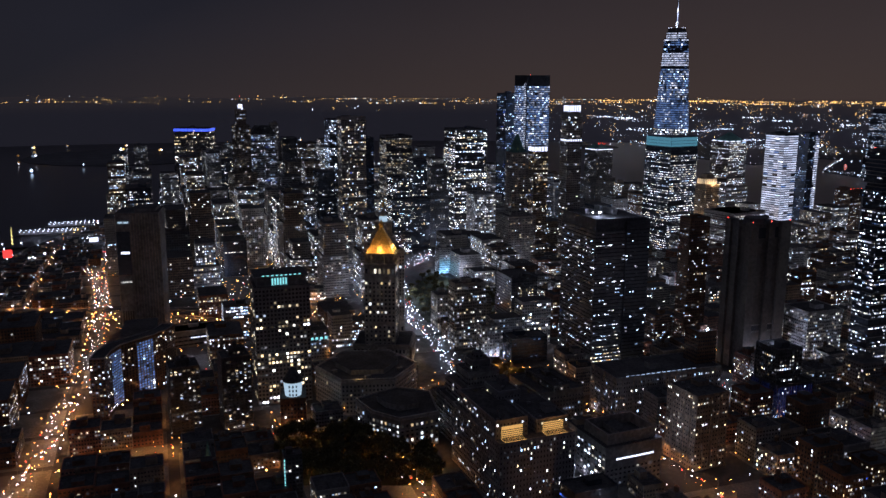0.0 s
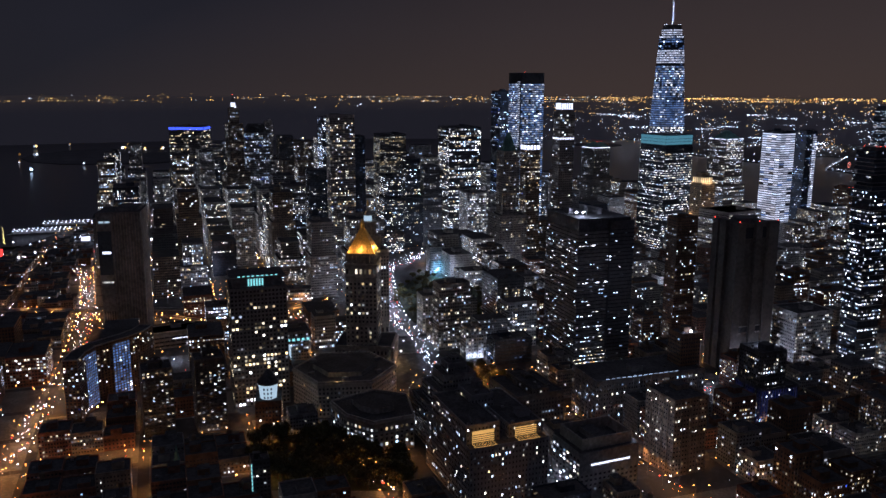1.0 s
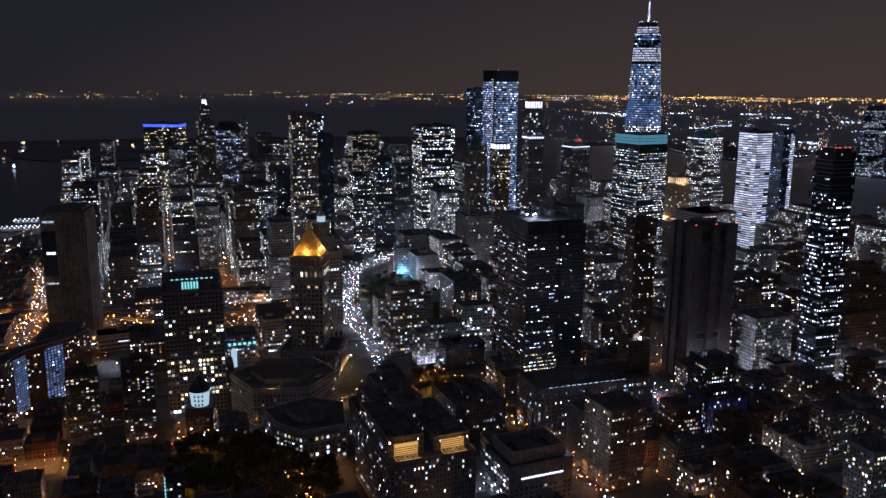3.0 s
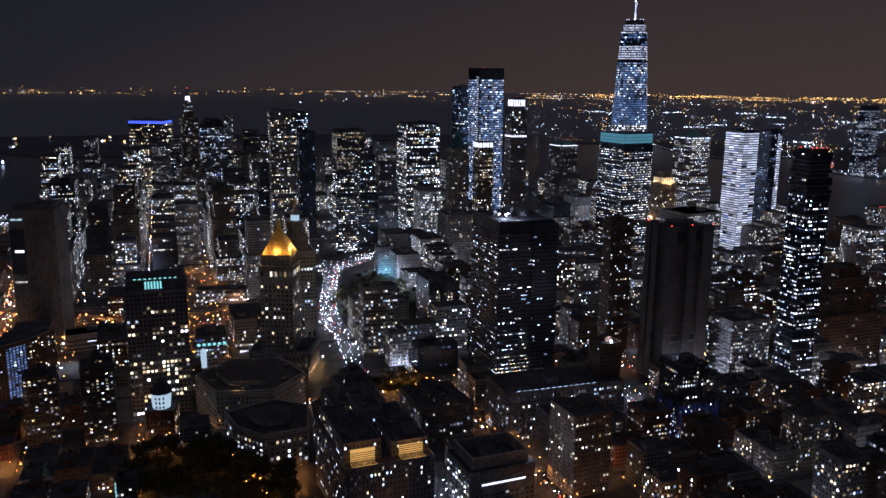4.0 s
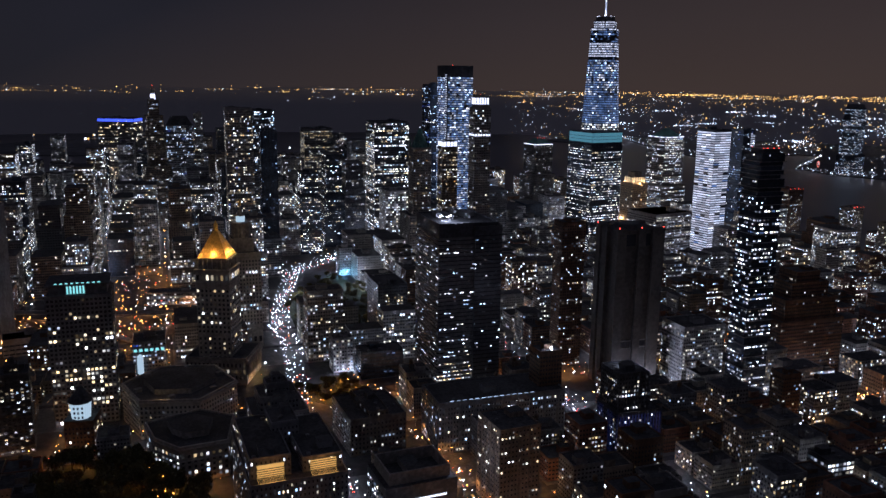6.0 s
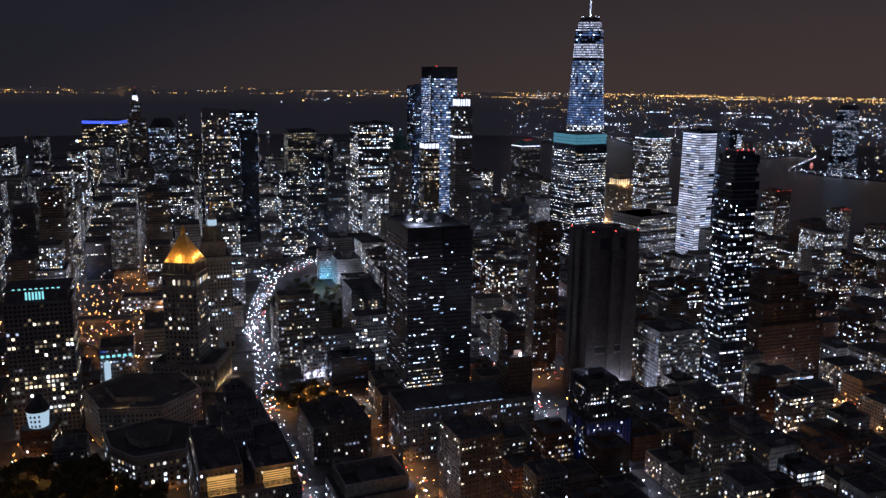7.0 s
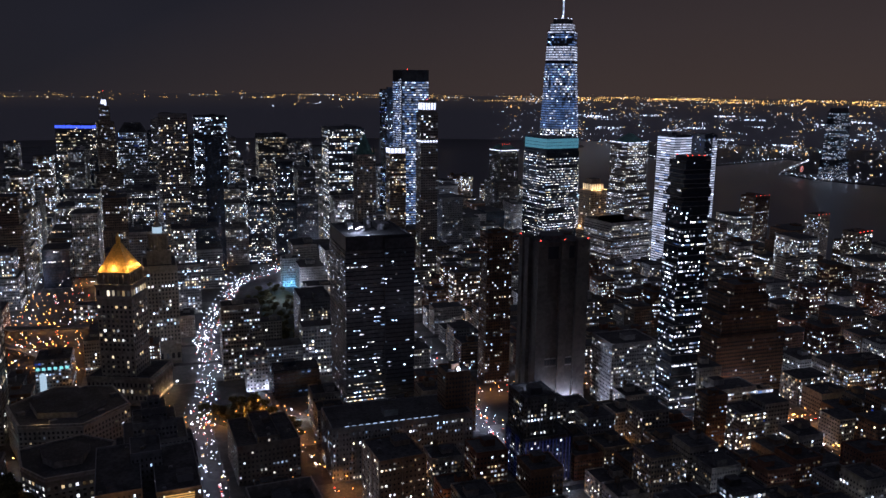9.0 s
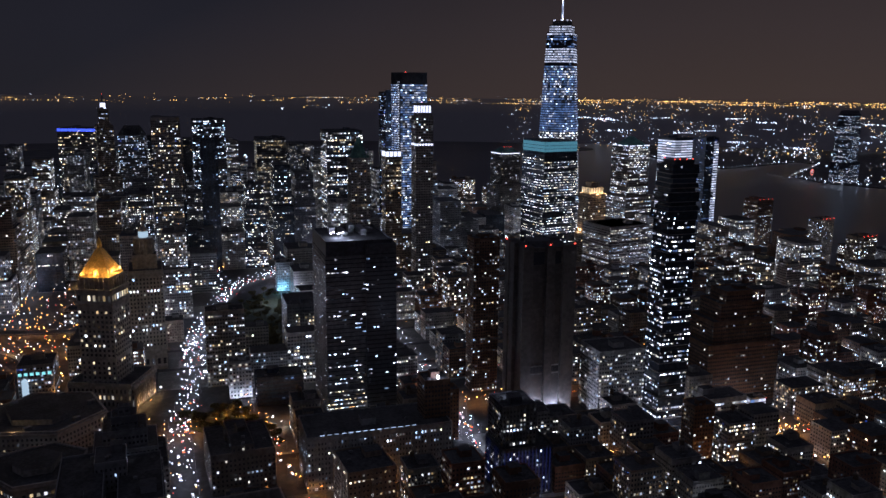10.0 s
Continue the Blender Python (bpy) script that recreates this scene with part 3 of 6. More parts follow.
def panels(ob, name, mat, x0, x1, y0, y1, z0, z1, n, gap=0.25, out=0.15, label="", sides="NESW"):
    """A row of n luminous panels on each side named (N is +y)."""
    for side in sides:
        a, b = (x0, x1) if side in "NS" else (y0, y1)
        for i in range(n):
            s0, s1 = a + (b - a) * (i + gap / 2) / n, a + (b - a) * (i + 1 - gap / 2) / n
            sh = Shell()
            if side == "N":
                sh.box(s0, s1, y1 - 0.2, y1 + out, z0, z1, bottom=True)
            elif side == "S":
                sh.box(s0, s1, y0 - out, y0 + 0.2, z0, z1, bottom=True)
            elif side == "E":
                sh.box(x1 - 0.2, x1 + out, s0, s1, z0, z1, bottom=True)
            else:
                sh.box(x0 - out, x0 + 0.2, s0, s1, z0, z1, bottom=True)
            part(name, sh, mat, ob, label)


def ring_panes(pn, ring0, ring1, z0, z1, lit, tone, cw=3.0, fw=0.85, out=0.15):
    """One storey of panes between two plan rings."""
    k = len(ring0)
    slots = np.cumsum(TONES[tone])
    for i in range(k):
        a0, b0, a1, b1 = (np.array(p) for p in (ring0[i], ring0[(i + 1) % k], ring1[i], ring1[(i + 1) % k]))
        ln = np.linalg.norm(b0 - a0)
        n = int(ln / cw)
        if n < 1:
            continue
        d = (b0 - a0) / ln
        nr = np.array([d[1], -d[0]]) * out
        lot = pn.rng.random()
        for j in range(n):
            s, e = (j + 0.5 - fw / 2) / n, (j + 0.5 + fw / 2) / n
            q = [(*(a0 + (b0 - a0) * s + nr), z0), (*(a0 + (b0 - a0) * e + nr), z0), (*(a1 + (b1 - a1) * e + nr), z1), (*(a1 + (b1 - a1) * s + nr), z1)]
            pn.V.append(np.array(q))
            r = 0.5 * pn.rng.random() + 0.5 * lot
            pn.S.append(np.array([1 + int(np.searchsorted(slots, pn.rng.random() * slots[-1])) if r < lit else 0]))


def tapering_skyscraper(x, y, az):
    """Square foot, eight long triangles, square top turned by an eighth; ring and mast on the roof."""
    ob = root("skyscraper", x, y, az, "tapering glass skyscraper with blue-white floors and a lit mast", "skyscraper")
    foot = [(43 * math.cos(radians(45 + 90 * k)), 43 * math.sin(radians(45 + 90 * k))) for k in range(4)]
    head_sq = [(31 * math.cos(radians(90 + 90 * k)), 31 * math.sin(radians(90 + 90 * k))) for k in range(4)]

    def ring(z):
        t = min(1, max(0, (z - 57) / 348))
        pts = []
        for k in range(4):
            c = Vector(foot[k])
            for top in (Vector(head_sq[k - 1]), Vector(head_sq[k])):
                p = c + (top - c) * max(t, 0.001)
                pts.append((p.x, p.y))
        return pts

    sh = Shell()
    sh.prism(ring(0), 0, 57)
    sh.prism(ring(57), 57, 405, ring1=ring(405))
    part("curtain_wall", sh, WALLS["curtain_wall"], ob)
    crown = Shell()
    crown.prism(circle(26, 4, turn=radians(90)), 405, 417)
    part("parapet", crown, WALLS["dark_metal"], ob)
    pn = Panes(901)
    z = 60.0
    while z < 414:
        if z > 396:
            lit, tone = 1.0, "glass_white"
        elif z > 379:
            lit, tone = 0.5, "glass_blue"
        elif z > 350:
            lit, tone = 1.0, "glass_white"
        elif z > 346:
            lit, tone = 0.15, "glass_blue"
        elif z > 285:
            lit, tone = 0.8, "glass_mix"
        elif z > 236:
            lit, tone = 0.95, "glass_blue"
        else:
            lit, tone = 0.75, "pale"
        r0, r1 = (ring(z), ring(z + 3.3)) if z < 402 else (circle(26, 4, turn=radians(90)),) * 2
        ring_panes(pn, r0, r1, z, z + 2.3, lit, tone, cw=3.0, fw=0.86, out=0.35)
        z += 4.2
    pn.done(ob, "glazing")
    deck = Shell()
    deck.prism(circle(17, 24), 417, 424)
    part("communications_ring", deck, M_METAL, ob)
    mast = Shell()
    mast.prism(circle(2.4, 8), 424, 470, ring1=circle(1.2, 8))
    mast.prism(circle(1.2, 8), 470, 541, ring1=circle(0.4, 8))
    part("mast", mast, M_METAL, ob, "pale steel mast on the roof")
    for i in range(8):
        bx, by = 15 * math.cos(i * 0.785), 15 * math.sin(i * 0.785)
        beacon(ob, bx, by, 424.5, G_PANEL, 0.8)
    for zz in (430, 455):
        p = local(x, y, az, 6, 6)
        point_light(*p, zz, 34000, COOL, 1.5)
    TAKEN.append((x, y, 36, 36, az))


tapering_skyscraper(-690, -106, 20)

t7 = tower("glass_tower", -603, -62, 66, 66, 20, 204, "curtain_wall", "broad glass office tower with a teal-lit top storey", 0.85, "pale", fh=4.2, cw=2.4, fw=0.86, fhh=0.4, run=4, bands=4.2, roof=False)
top = Shell()
top.box(-32, 32, -32, 32, 204, 226, 0, 1)
top.parapet(-32.4, 32.4, -32.4, 32.4, 226, 1.0, 0.6)
part("plant_storey", top, [WALLS["curtain_wall"], M_ROOF], t7)
for z0, z1 in ((209, 213.5), (214.2, 218.8), (219.5, 225)):
    panels(t7, "luminous_screen", G_TEAL, -32, 32, -32, 32, z0, z1, 14, 0.12, 0.5, "teal-lit glass screen", "NE")

# glass skyscraper still open at the top, bright bare floors
t3 = tower("glass_tower", -548, -339, 51, 50, 25, 316, "curtain_wall", "glass skyscraper under completion with bright bare floors", 0.97, "glass_mix", fh=4.3, cw=4.2, fw=0.9, fhh=0.6, run=1, even=True, bands=21.5, roof=False)
top = Shell()
top.box(-25, 25, -24.5, 24.5, 316, 333, 0, 1)
top.parapet(-25.5, 25.5, -25, 25, 333, 2.5)
for i in range(9):
    top.box(-25.4 + i * 6.2, -24.6 + i * 6.2, 24.5, 25.2, 316, 335)
    top.box(25, 25.7, -25 + i * 6.1, -24.2 + i * 6.1, 316, 335)
part("crown_screen", top, [WALLS["dark_metal"], M_ROOF], t3)
beacon(t3, 10, 10, 336)
core = Shell()
core.box(25.1, 27.2, 14, 24.8, 60, 322)
part("hoist_shaft", core, WALLS["curtain_wall"], t3)
pn = Panes(548)
pn.wall((27.2, 15), (27.2, 24), 70, 322, 0.95, "glass_white", fh=4.3, cw=3.0, fw=0.8, fhh=0.5, run=1, even=True)
pn.done(t3, "hoist_lights")

# stepped stone tower with a lit pinnacle
t70 = tower("skyscraper", -213, -844, 31, 29, 20, 262, "tan_brick", "slender stepped stone skyscraper with a lit white pinnacle", 0.3, "office", cw=2.6,
            tiers=[(1.6, 1.6, 0, 0, 0, 0.5), (1, 1, 0, 0, 0.5, 0.88), (0.6, 0.6, 0, 0, 0.88, 1)])
pin = Shell()
pin.prism(circle(5.5, 8), 262, 274, ring1=circle(4.5, 8))
# the lantern emits in place of floodlights
part("lantern", pin, G_PANEL, t70, "white lantern with its floodlight put in as glow")
pin = Shell()
pin.prism(circle(4.5, 8), 274, 290, ring1=circle(0.4, 8))
part("spire", pin, WALLS["limestone"], t70)
beacon(t70, 0, 0, 290)

# broad tower with a blue crown
t55 = tower("office_tower", -314, -1175, 85, 52, 50, 209, "concrete", "broad concrete office tower with a blue-lit crown", 0.5, "gold", fh=4.0, cw=3.0, fw=0.7, run=5, bands=8)
panels(t55, "blue_light_band", G_BLUEBAND, -42.5, 42.5, -26, 26, 202, 208, 10, 0.12, 0.5, "blue luminous band")

# office tower with a mansard
t60 = tower("office_tower", -274, -853, 53, 48, 30, 210, "grey_stone", "office tower with a dark mansard top", 0.35, "cold", fh=4, cw=2.4, fw=0.7, run=4, roof=False)
mn = Shell()
mn.prism([(-26, -24), (26, -24), (26, 24), (-26, 24)], 210, 228, ring1=[(-15, -13), (15, -13), (15, 13), (-15, 13)])
part("mansard_roof", mn, M_ROOF, t60)

# Gothic tower
tw = tower("skyscraper", -285, -184, 28, 28, 30, 207, "limestone", "Gothic stone skyscraper with a dark pointed crown", 0.28, "home",
           tiers=[(1.7, 1.9, 0, 0, 0, 0.5), (1, 1, 0, 0, 0.5, 1)], piers=4.6)
sp = Shell()
sp.prism(circle(14, 8, turn=0.39), 207, 222, ring1=circle(8, 8, turn=0.39))
sp.prism(circle(8, 8, turn=0.39), 222, 238, ring1=circle(1.5, 8, turn=0.39))
for ax, ay in ((-1, -1), (1, -1), (1, 1), (-1, 1)):
    sp.prism(circle(1.8, 6, ax * 12, ay * 12), 207, 222, ring1=circle(0.2, 6, ax * 12, ay * 12))
part("pyramid_crown", sp, M_COPPER, tw, "green copper crown with corner pinnacles")
beacon(tw, 0, 0, 238, G_PANEL, 0.8)

t225 = tower("office_tower", -367, -198, 26, 26, 30, 204, "tan_brick", "stone tower with a floodlit white crown", 0.35, "home", roof=False)
cr = Shell()
cr.box(-12.6, 12.6, -12.6, 12.6, 204, 213, 0, 1)
part("crown_storey", cr, [WALLS["limestone"], M_ROOF], t225)
# floodlight on the crown bays is painted as emission; no lamp shines here
panels(t225, "arch_glow", G_PANEL, -12.6, 12.6, -12.6, 12.6, 204.5, 212, 4, 0.25, 0.2, "arched bay with its white floodlight painted as glow")

tpp = tower("skyscraper", -368, -132, 27, 26, 30, 270, "limestone", "slender limestone apartment tower with a lit crown", 0.14, "office", fh=3.9, cw=3.4, run=1, roof=False)
cr = Shell()
cr.box(-10.5, 10.5, -10.5, 10.5, 270, 287, 0, 1)
cr.parapet(-11, 11, -11, 11, 284, 4.5)
part("crown_storey", cr, [WALLS["limestone"], M_ROOF], tpp)
# the white light on the crown columns, put in as emitting boxes
panels(tpp, "column_glow", G_PANEL, -10.5, 10.5, -10.5, 10.5, 274, 284, 5, 0.35, 0.3, "crown column with its white light put in as glow")
panels(tpp, "lit_storey", G_PANEL, -13.5, 13.5, -13, 13, 225, 228, 6, 0.3, 0.15, "bright row of windows")
beacon(tpp, 0, 0, 288.5)

tf1 = tower("office_tower", -885, -377, 47, 45, 20, 172, "brown_granite", "stepped granite office tower with a white-lit roof edge", 0.3, "pale", cw=2.4, run=3,
            tiers=[(1.25, 1.25, 0, 0, 0, 0.6), (1, 1, 0, 0, 0.6, 1)], roof=False)
mn = Shell()
mn.prism([(-20, -19), (20, -19), (20, 19), (-20, 19)], 172, 182, ring1=[(-9, -8), (9, -8), (9, 8), (-9, 8)])
part("truncated_roof", mn, M_COPPER, tf1)
panels(tf1, "light_strip", G_PANEL, -23.5, 23.5, -22.5, 22.5, 168.6, 170.4, 1, 0.04, 0.3, "white strip light")
for i in range(4):
    beacon(tf1, -9 + 6 * i, 8, 182)

tf3 = tower("office_tower", -857, -55, 51, 48, 20, 206, "brown_granite", "stepped granite and glass office tower", 0.62, "pale", cw=2.2, fw=0.7, fhh=0.4, run=7,
            tiers=[(1.2, 1.2, 0, 0, 0, 0.55), (1, 1, 0, 0, 0.55, 1)], roof=False)
mn = Shell()
mn.prism([(-21, -20), (21, -20), (21, 20), (-21, 20)], 206, 222, ring1=[(-3, -3), (3, -3), (3, 3), (-3, 3)])
part("pyramid_roof", mn, M_COPPER, tf3)
panels(tf3, "light_strip", G_PANEL, -25.5, 25.5, -24, 24, 205, 206.6, 3, 0.25, 0.4, "white strip light")

tv = tower("office_tower", -672, -19, 34, 31, 20, 134, "tan_brick", "stepped brick tower with a gold-lit crown", 0.12, "gold",
           tiers=[(1.9, 2.0, 0, 0, 0, 0.5), (1, 1, 0, 0, 0.5, 1)], piers=5.5)
cr = Shell()
cr.box(-13, 13, -12, 12, 134, 146, 0, 1)
cr.box(-9, 9, -8, 8, 146, 154, 0, 1)
part("crown_storey", cr, [WALLS["tan_brick"], M_ROOF], tv)
panels(tv, "lit_arch", LIT["warm"], -13, 13, -12, 12, 136, 145, 5, 0.4, 0.2, "gold-lit arched opening")
for lx, ly in ((15.4, 15), (-15.4, 15), (15.4, -14), (0, 17)):
    point_light(*local(-672, -19, 20, lx, ly), 136.5, 15000, WARM, 0.8)
for lx, ly in ((18.5, 17), (-18.5, 17), (18.5, -10), (2, 17.5)):
    point_light(*local(-672, -19, 20, lx, ly), 70, 16000, WARM, 0.8)


# ---- civic centre ----
def federal_slab(x, y, az):
    ob = root("office_tower", x, y, az, "broad dark federal office slab with a black annex and roof lamps", "office tower")
    w, d, h = 31, 38, 166
    sh = Shell()
    sh.box(-w, w, -d, d, 0, h, 0, 1)
    part("wall", sh, [WALLS["grey_stone"], M_ROOF], ob)
    sh = Shell()
    sh.box(-w + 0.6, w - 0.6, -d + 0.6, d - 0.6, h, 178, 0, 1)
    sh.parapet(-w + 0.6, w - 0.6, -d + 0.6, d - 0.6, 178, 1.5)
    part("plant_storey", sh, [WALLS["dark_metal"], M_ROOF], ob)
    sh = Shell()
    sh.box(-w - 2, -5, d - 14, d + 3, 0, 176, 0, 1)
    part("annex", sh, [WALLS["dark_metal"], M_ROOF], ob, "black glass annex slab")
    trim = Shell()
    for k in range(1, 42):
        trim.box(-5, w + 0.35, d - 0.3, d + 0.35, k * 4.0 - 0.55, k * 4.0, bottom=True)
        trim.box(w - 0.3, w + 0.35, -d, d - 0.3, k * 4.0 - 0.55, k * 4.0, bottom=True)
    part("floor_banding", trim, WALLS["grey_stone"], ob, kind="stuff")
    pn = Panes(333)
    kw = dict(fh=4.0, cw=1.6, fw=0.97, fhh=0.24, run=4)
    pn.wall((w, d), (-5, d), 44, h, 0.24, "cold", **kw)
    pn.wall((w, d), (-5, d), 4, 42, 0.45, "home", **kw)
    pn.wall((w, -d), (w, d), 4, h, 0.22, "cold", **kw)
    pn.wall((-w, -d), (w, -d), 4, h, 0.3, "cold", **kw)
    pn.wall((-w, d - 14), (-w, -d), 4, h, 0.3, "cold", **kw)
    pn.wall((-5, d + 3), (-w - 2, d + 3), 4, 172, 0.14, "cold", out=0.12, **kw)
    pn.done(ob, "glazing")
    for i in range(5):
        bx, by = w - 22 + i * 3, d - 30 + (i % 3) * 4
        sh = Shell()
        sh.box(bx, bx + 0.3, by, by + 0.3, 178, 182)
        sh.box(bx - 0.5, bx + 0.8, by - 0.3, by + 0.6, 182, 182.8, 1)
        part("roof_lamp", sh, [M_METAL, G_WHITE], ob)
    mz = Shell()
    for i in range(5):
        mz.box(-22 + i * 9, -17 + i * 9, -20, -8 + (i % 2) * 14, 178, 182 + (i % 3) * 2)
    part("roof_plant", mz, M_METAL, ob, kind="stuff")
    for lx, ly in ((w - 16, d - 24), (w - 24, d - 8)):
        point_light(*local(x, y, az, lx, ly), 182, 9000, COOL, 0.5)
    TAKEN.append((x, y, w + 3, d + 3, az))


federal_slab(37, 166, 30)


def windowless_tower(x, y, az):
    ob = root("windowless_tower", x, y, az, "windowless dark concrete telephone tower with projecting shafts", "tower")
    w, d, h = 25, 18, 168
    sh = Shell()
    sh.box(-w, w, -d, d, 0, h, 0, 1)
    part("wall", sh, [WALLS["brown_granite"], M_ROOF], ob)
    spots = [(-w - 2, -w + 11, d - 3, d + 3.5), (-5, 3, d - 1, d + 3.5), (w - 8, w + 2, d - 6, d + 3.5), (w - 1, w + 3.5, -8, 2), (w - 8, w + 3.5, -d - 3, -d + 6), (-w - 2, -w + 11, -d - 3, -d + 3), (-5, 3, -d - 3, -d + 1)]
    for x0, x1, y0, y1 in spots:
        s = Shell()
        s.box(x0, x1, y0, y1, 0, h + 2.5, 0, 1)
        part("shaft", s, [WALLS["brown_granite"], M_ROOF], ob)
    for x0, x1 in ((-w + 11.5, -5.5), (3.5, w - 8.5)):
        n = 4
        for i in range(n):
            a, b = x0 + (x1 - x0) * i / n, x0 + (x1 - x0) * (i + 0.8) / n
            s = Shell()
            s.box(a, b, d - 0.1, d + 0.5, 46, 51, bottom=True)
            part("vent", s, M_DARKGLASS, ob)
        s = Shell()
        s.box(x0, x1, d - 0.1, d + 0.6, 43.8, 44.8, bottom=True)
        s.box(x0, x1, d - 0.1, d + 0.6, 51.6, 52.6, bottom=True)
        part("vent_frame", s, WALLS["concrete"], ob)
        s = Shell()
        s.box(x0 + 1, x1 - 1, d - 0.1, d + 0.3, 152, 164, bottom=True)
        part("upper_vent", s, M_DARKGLASS, ob)
    mz = Shell()
    mz.prism(circle(15, 16, 4, 0), h, h + 5, ring1=circle(12, 16, 4, 0))
    part("roof_drum", mz, M_ROOF, ob)
    for bx, by in ((-w, d + 3), (0, d + 3), (w, d + 3), (w + 3, -d)):
        beacon(ob, bx, by, h + 2.6, r=0.6)
    for lx, ly in ((-12, d + 9), (12, d + 9)):
        point_light(*local(x, y, az, lx, ly), 8, 24000, COOL, 0.6)
    TAKEN.append((x, y, w + 6, d + 8, az))


windowless_tower(-95, 289, 30)


def slab_tower(x, y, az):
    ob = root("slab_tower", x, y, az, "ribbed limestone telephone slab tower with an opened corner", "tower")
    w, d, h = 25, 25, 163
    sh = Shell()
    sh.box(-w, w, -d, d, 0, h, 0, 1)
    sh.box(-w + 4, 4, -d + 4, d - 6, h, h + 4, 0, 1)
    part("wall", sh, [WALLS["grey_stone"], M_ROOF], ob)
    rib = Shell()
    for i in range(16):
        c = -w + 2 * w * i / 15
        if c < w - 16:
            rib.box(c - 0.5, c + 0.5, d, d + 1.0, 22, h - 2)
        rib.box(w, w + 1.0, c - 0.5, c + 0.5, 22, h - 2)
    part("ribbing", rib, WALLS["limestone"], ob, kind="stuff")
    g = Shell()
    g.box(w - 15, w + 0.6, d - 3, d + 0.8, 86, 140, 0, 0, True)
    part("glazed_corner", g, WALLS["curtain_wall"], ob, "dark reclad glass corner")
    for z0, z1, mat, n in ((112, 115, G_PANEL, 1), (150, 152, G_TEALW, 2), (76, 77.5, LIT["cream"], 6)):
        for i in range(n):
            s = Shell()
            s.box(w - 14 + 13.5 * i / n, w - 14 + 13.5 * (i + 0.75) / n, d, d + 1.1, z0, z1, bottom=True)
            part("lit_storey", s, mat, ob)
    for i in range(5):
        s = Shell()
        s.box(w - 14 + i * 2.8, w - 12.2 + i * 2.8, d, d + 0.3, 22, 40, bottom=True)
        part("dark_louvre", s, M_DARKGLASS, ob)
    TAKEN.append((x, y, w + 2, d + 2, az))


slab_tower(311, -330, 38)


def pyramid_tower(x, y, az):
    """Court tower: shaft, colonnaded stage, gilded pyramid and lantern on a broad columned foot."""
    ob = root("court_tower", x, y, az, "grey stone court tower with a floodlit gilded pyramid roof", "tower")
    s = 17.5
    sh = Shell()
    sh.box(-s, s, -s, s, 0, 120, 0, 1)
    sh.box(-s - 0.8, s + 0.8, -s - 0.8, s + 0.8, 106, 107.5)
    sh.box(-s - 1.0, s + 1.0, -s - 1.0, s + 1.0, 119, 121)
    part("shaft", sh, [WALLS["limestone"], M_ROOF], ob)
    stage = Shell()
    stage.box(-s + 2, s - 2, -s + 2, s - 2, 120, 131, 0, 1)
    stage.box(-s + 1.4, s - 1.4, -s + 1.4, s - 1.4, 131, 132.5, 0, 1)
    for i in range(7):
        c = -s + 3 + i * (2 * s - 6) / 6
        for f in (-1, 1):
            for px, py in ((c, f * (s - 1.2)), (f * (s - 1.2), c)):
                cl = Shell()
                cl.prism(circle(0.7, 8, px, py), 121, 131)
                part("column", cl, WALLS["limestone"], ob)
    part("colonnade_stage", stage, [WALLS["limestone"], M_ROOF], ob)
    pyr = Shell()
    q = s - 2.2
    pyr.prism([(-q, -q), (q, -q), (q, q), (-q, q)], 132.5, 158, ring1=[(-2.6, -2.6), (2.6, -2.6), (2.6, 2.6), (-2.6, 2.6)])
    roof_ob = part("pyramid_roof", pyr, M_GOLD, ob, "gilded stepped pyramid roof")
    for side in range(4):
        for r in range(4):
            for j in range(4 - r):
                t = (r + 0.6) / 5.2
                e = q + (2.6 - q) * t
                c = (j - (3 - r) / 2) * 5.2
                p = Vector((c, e + 0.1)) if side == 0 else Vector((e + 0.1, c)) if side == 1 else Vector((c, -e - 0.1)) if side == 2 else Vector((-e - 0.1, c))
                dm = Shell()
                z = 132.5 + 25.5 * t
                dm.prism(circle(0.7, 4, p.x, p.y, 0.785), z - 0.6, z + 1.5, ring1=circle(0.2, 4, p.x, p.y, 0.785))
                part("dormer", dm, M_GOLD, roof_ob)
    lan = Shell()
    lan.prism(circle(2.3, 8), 158, 164)
    lan.prism(circle(2.5, 8), 164, 169, ring1=circle(0.2, 8))
    part("lantern", lan, M_GOLD, ob, "gilded roof lantern")
    pn = Panes(77)
    pn.box(-s, s, -s, s, 14, 52, 0.12, "gold", fh=5, cw=4.4, fw=0.4, fhh=0.5, run=1)
    pn.box(-s, s, -s, s, 52, 104, 0.36, "gold", fh=4.8, cw=3.9, fw=0.5, fhh=0.52, run=1)
    pn.box(-s, s, -s, s, 107, 119, 0.8, "gold", fh=9, cw=5, fw=0.5, fhh=0.6, run=1)
    pn.done(ob, "glazing")
    foot = Shell()
    foot.box(-34, 30, -30, 24, 0, 28, 0, 1)
    foot.parapet(-34, 30, -30, 24, 28, 1.4, 0.7)
    part("foot_block", foot, [WALLS["limestone"], M_ROOF], ob)
    for i in range(12):
        cl = Shell()
        cl.prism(circle(0.9, 8, -35.2, -26 + i * 4.2), 3, 23)
        part("column", cl, WALLS["limestone"], ob)
    ent = Shell()
    ent.box(-36.4, -34, -29, 23, 23, 27, bottom=True)
    part("entablature", ent, WALLS["limestone"], ob)
    pn = Panes(78)
    pn.box(-34, 30, -30, 24, 4, 27, 0.35, "gold", fh=6.5, cw=4.2, fw=0.45, fhh=0.6, run=1)
    pn.done(ob, "foot_glazing")
